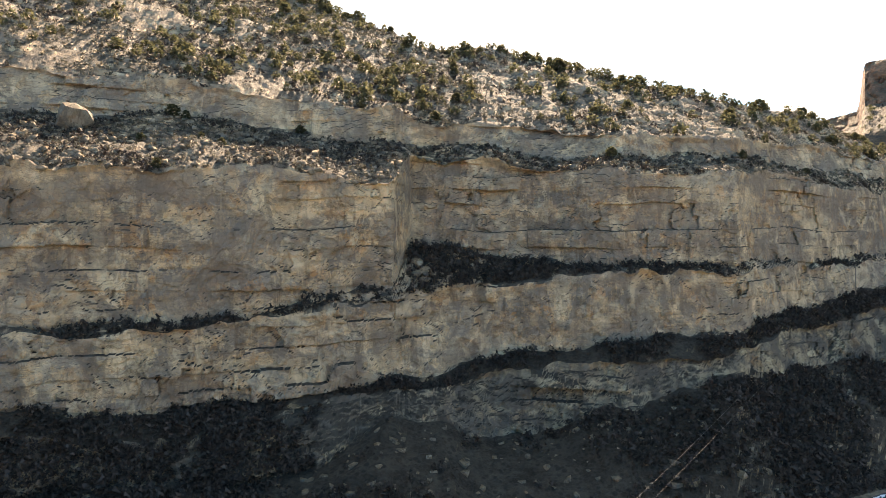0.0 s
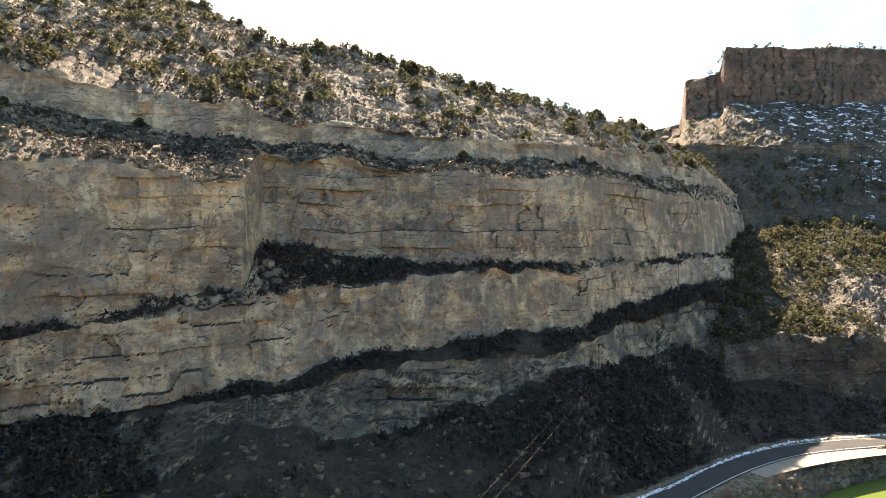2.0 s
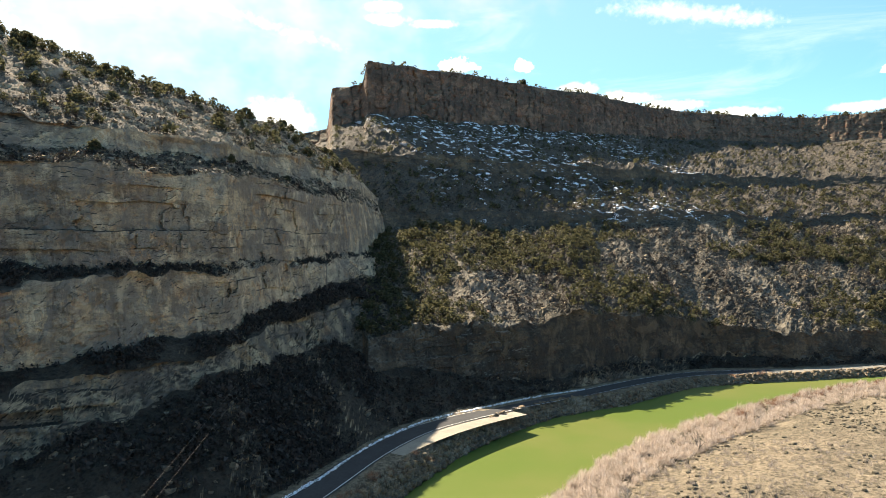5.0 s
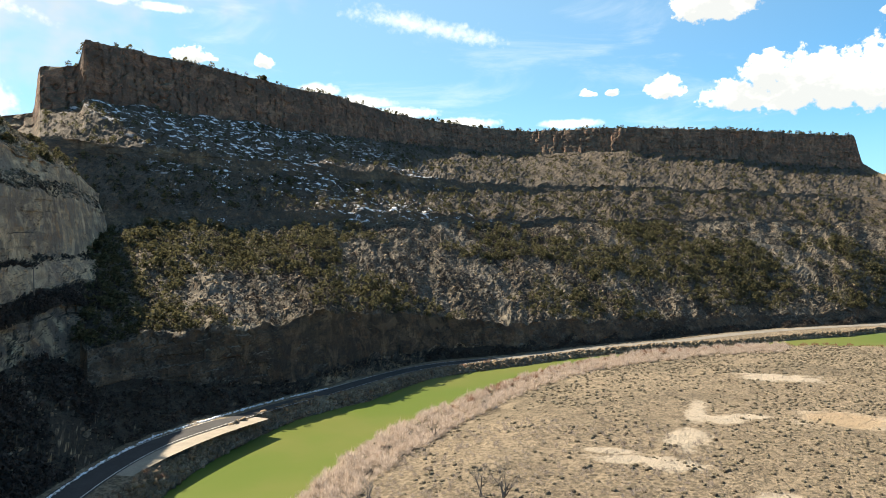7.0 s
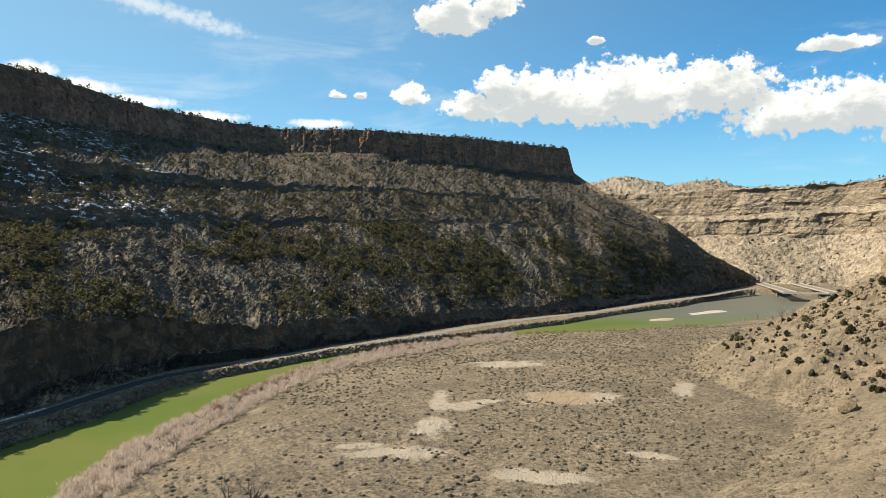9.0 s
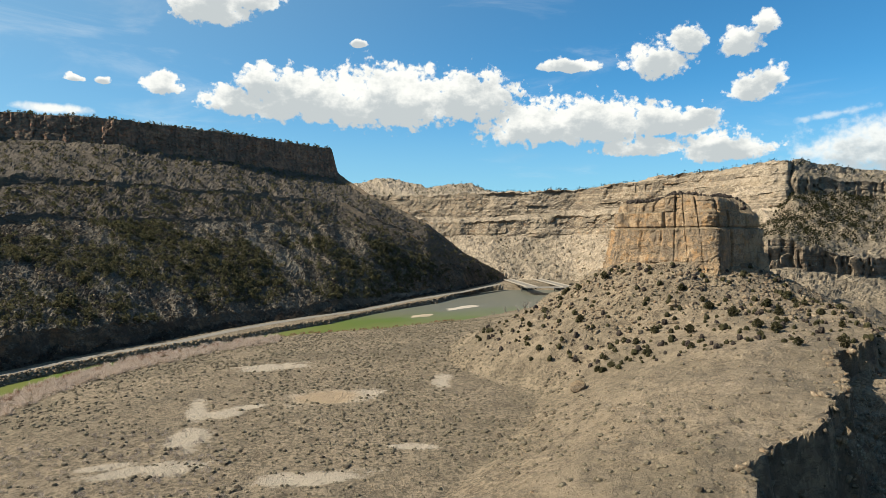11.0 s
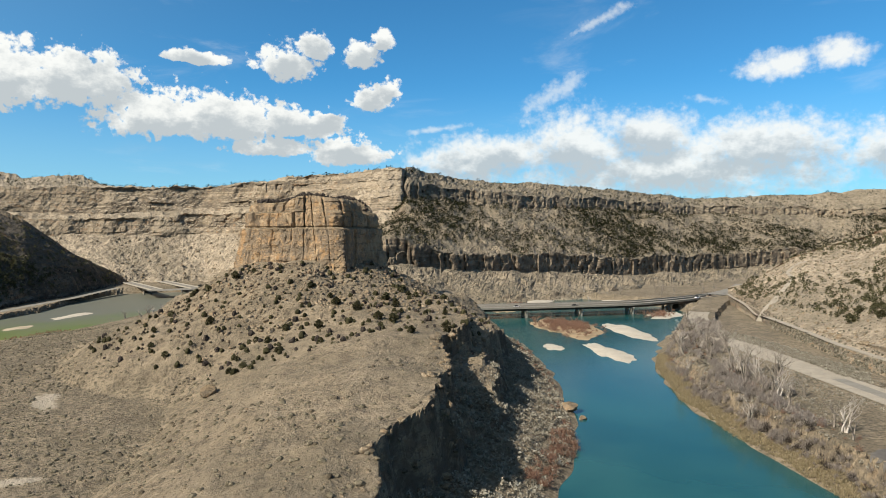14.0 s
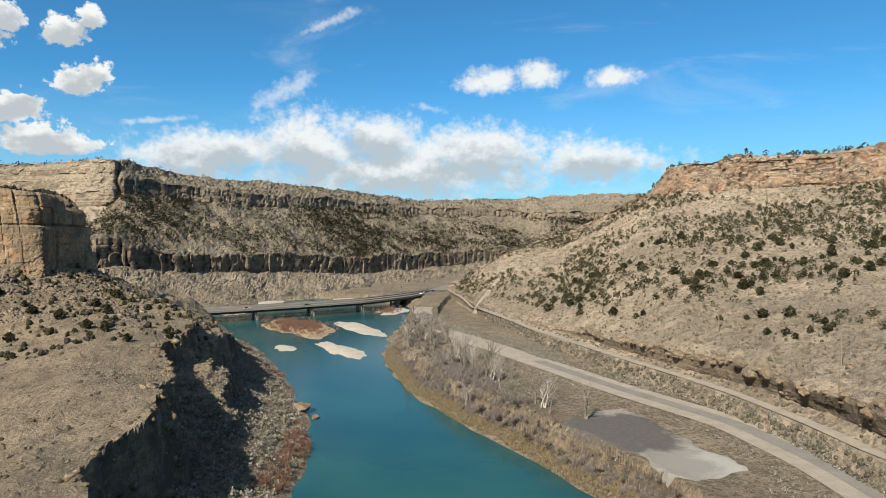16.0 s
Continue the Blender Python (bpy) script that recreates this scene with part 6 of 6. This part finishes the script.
def dry_flat(a, q, x, y, z):
    rn = np.interp(a, NEAR_B, NEAR_R)
    return (q < rn - 8) & (np.hypot(x - BUTTE.x, y - BUTTE.y) > 28) & ~on_mud(x, y)


flat_pts = floor_places(36000, (40, 136), (95, 460), rng, dry_flat)
dense = fbm(flat_pts[:, 0], flat_pts[:, 1], 0 * flat_pts[:, 0], 28.0, 3, 61)
low = flat_pts[:, 2] < 12
flat_pts = flat_pts[rng.random(len(flat_pts)) < np.where(low, 0.75 + 0.9 * dense, 0.30 + 0.35 * dense)]
sage_low = stand(flat_pts, 0.35, 1.0)
scatter("sagebrush", sage_flat, sage_low[0], sage_low[1] * 0.62, sage_low[2] * 1.15, "dome", 8, "sparse grey sagebrush tufts on the valley floor", "scrub", seed=41)
big_sage = floor_places(1100, (50, 84), (95, 185), rng, dry_flat)
scatter("sagebrush", twigs_grey, *stand(big_sage, 0.8, 1.9), "bush", 80, "larger grey sagebrush behind the river shrubs", "scrub", seed=63)
flat2 = floor_places(12000, (40, 136), (95, 440), rng, dry_flat)
flat2 = flat2[(fbm(flat2[:, 0], flat2[:, 1], 0 * flat2[:, 0], 22.0, 3, 67) > -0.05) & (rng.random(len(flat2)) < np.where(flat2[:, 2] < 12, 1.0, 0.5))]
brown_low = stand(flat2[::2], 0.35, 1.0)
scatter("sagebrush", brush_brown, brown_low[0], brown_low[1] * 0.65, brown_low[2] * 1.1, "dome", 8, "dark low tufts on the valley floor", "scrub", seed=42)


def belt(n, a0, a1, d0, d1):
    """Places behind the near bank of the green river."""
    a = rng.uniform(a0, a1, n)
    q = np.interp(a, NEAR_B, NEAR_R) - (d0 + (d1 - d0) * rng.random(n) ** 1.2)
    x, y = q * np.sin(np.radians(a)), q * np.cos(np.radians(a))
    z = ground_height(x, y)
    return np.stack([x, y, z - 0.1], -1)[z > 0.1]


scatter("tamarisk", tamarisk, *stand(belt(2300, 44, 88, 2, 38), 1.2, 3.8), "bush", 150, "leafless pinkish-grey tamarisk along the river bank", "shrubs", seed=43)
scatter("tamarisk", brush_dark, *stand(belt(220, 44, 90, 8, 40), 0.8, 2.0), "bush", 112, "dark bare brush among the tamarisk", "shrubs", seed=44)
scatter("willows", willow_red, *cat(stand(belt(260, 62, 86, 3, 14), 1.4, 3.2), stand(belt(120, 88, 103, 2, 9), 1.0, 2.4)), "bush", 112, "reddish bare willows on the river bank", "shrubs", seed=45)


def far_bank(n, a0, a1, d0, d1):
    a = rng.uniform(a0, a1, n)
    q = np.interp(a, FAR_B, FAR_R) + rng.uniform(d0, d1, n)
    x, y = q * np.sin(np.radians(a)), q * np.cos(np.radians(a))
    return np.stack([x, y, ground_height(x, y) - 0.1], -1)


scatter("willows", willow_red, *cat(stand(far_bank(60, 26, 40, 2, 7), 1.0, 3.0), stand(far_bank(40, 40, 50, 1, 5), 0.8, 1.8), stand(far_bank(40, 50, 66, 1, 5), 0.8, 2.4)), "bush", 112, "reddish bare bushes on the rocky bank", "shrubs", seed=46)


def right_bank(n, r0, r1, d0, d1):
    """Places behind the far bank of the teal river."""
    q = rng.uniform(r0, r1, n)
    d = d0 + (d1 - d0) * rng.random(n)
    a = np.interp(q, R2_R, R2_B) + np.degrees(d / q)
    x, y = q * np.sin(np.radians(a)), q * np.cos(np.radians(a))
    return np.stack([x, y, ground_height(x, y) - 0.1], -1)


def left_bank(n, r0, r1, d0, d1):
    q = rng.uniform(r0, r1, n)
    d = d0 + (d1 - d0) * rng.random(n)
    a = np.interp(q, L2_R, L2_B) - np.degrees(d / q)
    x, y = q * np.sin(np.radians(a)), q * np.cos(np.radians(a))
    return np.stack([x, y, ground_height(x, y) - 0.1], -1)


scatter("grass", straw, *stand(right_bank(6500, 110, 340, 0.0, 6.5), 0.5, 1.2), "twigs", 14, "dry straw-coloured grass along the river edge", "grass", seed=47)
scatter("tamarisk", twigs_grey, *cat(stand(right_bank(130, 125, 200, 4, 9), 1.2, 2.8), stand(right_bank(260, 195, 260, 5, 18), 1.5, 3.6), stand(right_bank(320, 230, 420, 4, 28), 1.8, 4.2)), "bush", 180, "grey leafless shrubs on the river terrace", "shrubs", seed=48)
scatter("tamarisk", brush_dark, *cat(stand(right_bank(130, 130, 260, 5, 10), 1.2, 2.8), stand(right_bank(120, 240, 400, 6, 24), 1.2, 3.0)), "bush", 120, "dark bare shrubs on the river terrace", "shrubs", seed=49)
scatter("willows", willow_red, *cat(stand(right_bank(60, 170, 330, 3, 20), 1.0, 2.6), stand(left_bank(90, 150, 380, 0.5, 6), 1.0, 2.6), stand(left_bank(70, 150, 195, 0.5, 7), 1.5, 3.2)), "bush", 112, "red-brown willows beside the teal river", "shrubs", seed=50)
def by_road(n, d0, d1, k0, k1):
    """Places on the hill side of the gravel road."""
    a = rng.uniform(k0, k1, n)
    q = np.interp(a, [153.9, 160.9, 167.7, 176.1, 181.8, 185.7, 195], [340, 265, 220, 189, 164, 147, 115]) + rng.uniform(d0, d1, n)
    x, y = q * np.sin(np.radians(a)), q * np.cos(np.radians(a))
    return np.stack([x, y, ground_height(x, y) - 0.05], -1)


# the cliff edge of the ridge: bearing of the steepest drop at each distance
edge_r = np.linspace(70, 300, 110)
edge_scan = np.linspace(122, 140, 320)
edge_b = np.array([edge_scan[int(np.argmin(np.diff(ground_height(q * np.sin(np.radians(edge_scan)), q * np.cos(np.radians(edge_scan))))))] for q in edge_r])


def below_edge(q):
    r = np.hypot(q[:, 0], q[:, 1])
    a = np.degrees(np.arctan2(q[:, 0], q[:, 1]))
    return q[((a > np.interp(r, edge_r, edge_b) + np.degrees(2.5 / r)) | (r > 300)) & (q[:, 2] < 17)]


def off_road(q):
    r = np.hypot(q[:, 0], q[:, 1])
    a = np.degrees(np.arctan2(q[:, 0], q[:, 1]))
    a = np.where(a < -100, a + 360, a)
    lot_here = (a > 162) & (a < 178.5) & (r < 205 - (a - 167) * 4.5) & (r > 181 - (a - 162) * 4.6)
    return q[(near_path(q[:, 0], q[:, 1], RIGHT) > 8) & ~lot_here]


scatter("sagebrush", sage_pale, *cat(stand(below_edge(left_bank(9000, 85, 420, 1, 48)), 0.7, 1.8), stand(off_road(right_bank(3200, 128, 330, 8, 48)), 0.4, 1.2), stand(by_road(900, 9, 20, 158, 187), 0.6, 1.5), stand(by_road(1800, 9, 34, 152.5, 163), 0.5, 1.4), stand(on_sheet(pts_g, 900, RG[0], CG, rng, 0.2), 0.6, 1.5)), "round", 16, "pale grey brush on the banks of the teal river", "scrub", seed=51)


def around(az, r, n, sx, sy, turn, z):
    c = bearing(az, r)
    u, v = rng.normal(size=n) * sx, rng.normal(size=n) * sy
    ca, sa = math.cos(radians(-turn)), math.sin(radians(-turn))
    return np.stack([c.x + u * ca - v * sa, c.y + u * sa + v * ca, np.full(n, z)], -1)


scatter("willows", willow_red, *cat(stand(around(141.2, 434, 420, 7, 17, 128, 0.6), 1.6, 4.0), stand(around(148.6, 520, 120, 5, 12, 160, 0.4), 1.4, 3.2), stand(around(137, 560, 220, 12, 6, 60, 0.4), 1.0, 3.0),
                                    stand(around(134, 480, 120, 10, 12, 60, 1.0), 1.0, 2.5)),
        "bush", 112, "red-brown willows crowding the river island", "shrubs", seed=52)

# rocks
rocks = [boulder(70 + i, stone_tan, lab) for i, lab in enumerate(("large cracked tan sandstone boulder on the slope", "angular tan sandstone block on dry ground",
                                                                    "rounded pale boulder half sunk in soil", "flat-sided brown sandstone block"))]
rock_spots = [(p, 0.8 + 2.4 * rng.random() ** 2.2) for p in floor_places(700, (106, 134), (130, 285), rng, lambda a, q, x, y, z: hill_keep(a, q, x, y, z) & (np.hypot(x - BUTTE.x, y - BUTTE.y) < 70))][:230]
rock_spots += [(bearing(112.5, 196, float(ground_height(np.array([bearing(112.5, 196).x]), np.array([bearing(112.5, 196).y]))[0]) + 0.8), 5.0), (surface(pts_a, -28.2, 0.146) + Vector((0, 0, 1.5)), 10.5),
               *[(surface(pts_a, a, t) + Vector((0, 0, 0.3)), q) for a, t, q in ((-2.1, -0.036, 4.0), (-1.3, -0.046, 3.4), (-2.2, -0.050, 3.0), (-0.7, -0.050, 2.6), (-1.7, -0.060, 2.4), (-2.6, -0.044, 2.2), (-0.2, -0.052, 1.8))]]
rock_spots += [(p, 1.2 + 2.2 * rng.random() ** 2) for p in on_sheet(pts_a, 26, RA[6], col_span(az_a, -34, -4), rng)]
rock_spots += [(ground_at(141.6, 222) + Vector((0, 0, 1.0)), 6.5), (ground_at(142.6, 214) + Vector((0, 0, 0.4)), 3.5)]
rock_spots += [(p, 1.2 + 2.6 * rng.random() ** 2) for p in on_sheet(pts_g, 30, (RG[4][0], RG[4][0] + 40), col_span(az_g, 160, 188), rng)]
rock_spots += [(p, 1.6 + 2.8 * rng.random() ** 1.5) for p in on_sheet(pts_g, 70, (RG[4][0] - 5, RG[4][0] + 2), col_span(az_g, 160, 188), rng, 0.0)]
seen = set()
for p, sz in rock_spots:
    k = int(rng.integers(0, 4))
    m = Matrix.Translation(Vector(p)) @ Matrix.Rotation(rng.random() * 6.28, 4, "Z") @ Matrix.Diagonal((sz * (0.8 + 0.5 * rng.random()), sz, sz * (0.7 + 0.4 * rng.random()), 1))
    if k not in seen:
        rocks[k].matrix_basis = m
        seen.add(k)
    else:
        copy_thing(rocks[k], Matrix.Identity(4)).matrix_basis = m


def rubble(name, mat, places, sz, label, seed):
    """Broken stones that nobody could count."""
    r2 = np.random.default_rng(seed)
    t = np.array([(x, y, z) for z in (-1, 1) for y in (-1, 1) for x in (-1, 1)], float) * (0.5, 0.4, 0.33)
    f = np.array([(0, 2, 1), (1, 2, 3), (4, 5, 6), (5, 7, 6), (0, 1, 4), (1, 5, 4), (2, 6, 3), (3, 6, 7), (0, 4, 2), (2, 4, 6), (1, 3, 5), (3, 7, 5)])
    n = len(places)
    v = t[None] * (0.55 + 0.6 * r2.random((n, 8, 1))) * (0.7 + 0.6 * r2.random((n, 1, 3))) * sz[:, None, None]
    lean = r2.normal(0, 0.35, n)
    cl, sl = np.cos(lean)[:, None], np.sin(lean)[:, None]
    v = np.stack([v[..., 0] * cl + v[..., 2] * sl, v[..., 1], v[..., 2] * cl - v[..., 0] * sl], -1)
    v = rot_z(v, r2.random(n) * 6.28) + places[:, None, :]
    faces = (f[None] + 8 * np.arange(n)[:, None, None]).reshape(-1, 3)
    return tagged(new(name, raw_mesh(name, v.reshape(-1, 3), faces, mat)), label, "rocks", kind="stuff")


fb = np.concatenate([far_bank(4200, 26, 104, 0.2, 5.5), far_bank(1800, 30, 52, 0.2, 6.0)])
rubble("riprap", stone_tan, fb, sizes(len(fb), 0.6, 2.0, rng), "broken tan riprap stones along the river bank", 81)
hp = floor_places(16000, (100, 140), (180, 295), rng, lambda a, q, x, y, z: hill_keep(a, q, x, y, z) & (np.hypot(x - BUTTE.x, y - BUTTE.y) < 30 + 55 * rng.random(len(x)) ** 1.5))
face_r = rng.uniform(75, 270, 380)
face_a = np.interp(face_r, edge_r, edge_b) + np.degrees(rng.normal(1.2, 2.0, 380) / face_r)
fx, fy = face_r * np.sin(np.radians(face_a)), face_r * np.cos(np.radians(face_a))
face = np.stack([fx, fy, ground_height(fx, fy)], -1)
rubble("crags", stone_tan, face, sizes(len(face), 0.5, 2.4, rng), "jagged sandstone blocks along the ridge cliff", 86)
pebbles = floor_places(7000, (84, 136), (95, 290), rng, dry_flat)
rubble("stones", stone_tan, pebbles, sizes(len(pebbles), 0.15, 0.6, rng), "small pale stones strewn over the ridge and flat", 87)
rubble("stones", stone_tan, hp, sizes(len(hp), 0.3, 1.7, rng), "loose sandstone rubble on the ridge", 82)
gp = np.concatenate([on_sheet(pts_g, 4200, (RG[3][0], RG[5][1]), CG, rng, 0.2), on_sheet(pts_e, 900, RE[0], CE, rng, 0.3), on_sheet(pts_f, 900, RF[3], CF, rng, 0.3)])
rubble("stones", stone_tan, gp, sizes(len(gp), 0.4, 1.8, rng) * np.where(np.hypot(gp[:, 0], gp[:, 1]) > 600, 2.2, 1.0), "loose stones on the far slopes", 83)
ap = np.concatenate([on_sheet(pts_a, 1500, RA[6], CA, rng), on_sheet(pts_a, 450, RA[8], CA, rng), on_sheet(pts_a, 450, RA[0], CA, rng), on_sheet(pts_b, 6500, RB[2], CB, rng)])
rubble("stones", stone_tan, ap, sizes(len(ap), 0.4, 1.8, rng), "pale stones on the ledges and slopes", 84)
sn = np.concatenate([np.stack([q * np.sin(np.radians(a)), q * np.cos(np.radians(a)), np.interp(a, ROAD_B, ROAD_Z) + 0.1], -1) for a, q in
                     [(lambda a: (a, np.interp(a, ROAD_B, ROAD_R) + 5.5 + 1.6 * rng.random(len(a))))(rng.uniform(20, 52, 900))]])
rubble("snow_bank", snow_white, sn, sizes(len(sn), 0.15, 0.6, rng), "old snow ploughed up along the road edge", 85)

# bare trees
trees = [bare_tree(11, bark, 5, "tall leafless grey cottonwood on the flat", 2), bare_tree(8, bark_pale, 6, "pale leafless tree near the river", 3),
         bare_tree(9, bark, 7, "spreading leafless tree on the valley floor", 2)]


places = [(0, 66.3, 122, 1.0), (2, 64.6, 128, 0.9), (1, 55.2, 136, 0.8), (1, 53.3, 130, 0.8), (2, 60.8, 178, 0.8), (1, 64.8, 206, 0.8)]
places += [(int(rng.integers(0, 3)), float(np.interp(q, R2_R, R2_B) + np.degrees(d / q)), q, 0.8 + 0.7 * rng.random()) for q, d in
           zip(rng.uniform(180, 400, 44), rng.uniform(7, 30, 44))]
places += [(int(rng.integers(0, 3)), a, r, 0.9) for a, r in zip(rng.uniform(105, 110, 14), rng.uniform(430, 520, 14))]
places += [(int(rng.integers(0, 3)), a, r, 1.1) for a, r in zip(rng.uniform(138, 153, 16), rng.uniform(630, 700, 16))]
put = set()
for k, a, r, sc in places:
    m = upright(ground_at(a, r), sc, rng.random() * 6.28)
    if k not in put:
        trees[k].matrix_basis = m
        put.add(k)
    else:
        copy_thing(trees[k], Matrix.Identity(4)).matrix_basis = m


# poles and wires
def pole(at, height, label):
    base = new("utility_pole")
    bm = bmesh.new()
    tube(bm, [Vector((0, 0, -0.8)), Vector((0, 0, height * 0.5)), Vector((0, 0, height))], [0.2, 0.17, 0.13], 8)
    part("post", bm, wood_pole, base)
    bm = bmesh.new()
    box(bm, 0, 0, height - 0.7, 2.2, 0.12, 0.14)
    arm = part("crossarm", bm, wood_pole, base)
    for q in (-0.95, 0.95):
        bm = bmesh.new()
        tube(bm, [Vector((q, 0, height - 0.63)), Vector((q, 0, height - 0.45)), Vector((q, 0, height - 0.38))], [0.05, 0.06, 0.03], 7)
        part("insulator", bm, concrete, arm, "pale ceramic insulator")
    base.matrix_basis = Matrix.Translation(at) @ Matrix.Rotation(0.6, 4, "Z")
    return tagged(base, label, "utility pole", "utility poles")


pl = surface(pts_a, 30.8, -0.0715)
pole(pl, 9.5, "weathered wooden utility pole on dark talus")
for a, t in ((183.2, -0.160), (174.9, -0.125), (169.3, -0.098)):
    pole(surface(pts_g, a, t), 9.0, "weathered wooden utility pole on the dry hillside")
end = Vector((-20, 44, 9))
for dx in (-0.9, 0.9):
    bm = bmesh.new()
    a, b = pl + Vector((dx * 0.8, -dx * 0.6, 8.9)), end + Vector((dx, -dx * 0.7, 0))
    tube(bm, [a.lerp(b, t) - Vector((0, 0, 5 * 4 * t * (1 - t))) for t in np.linspace(0, 1, 24)], [0.012] * 24, 4)
    tagged(part("power_line", bm, bark), "thin overhead power line across the shaded slope", "cable", "power lines")
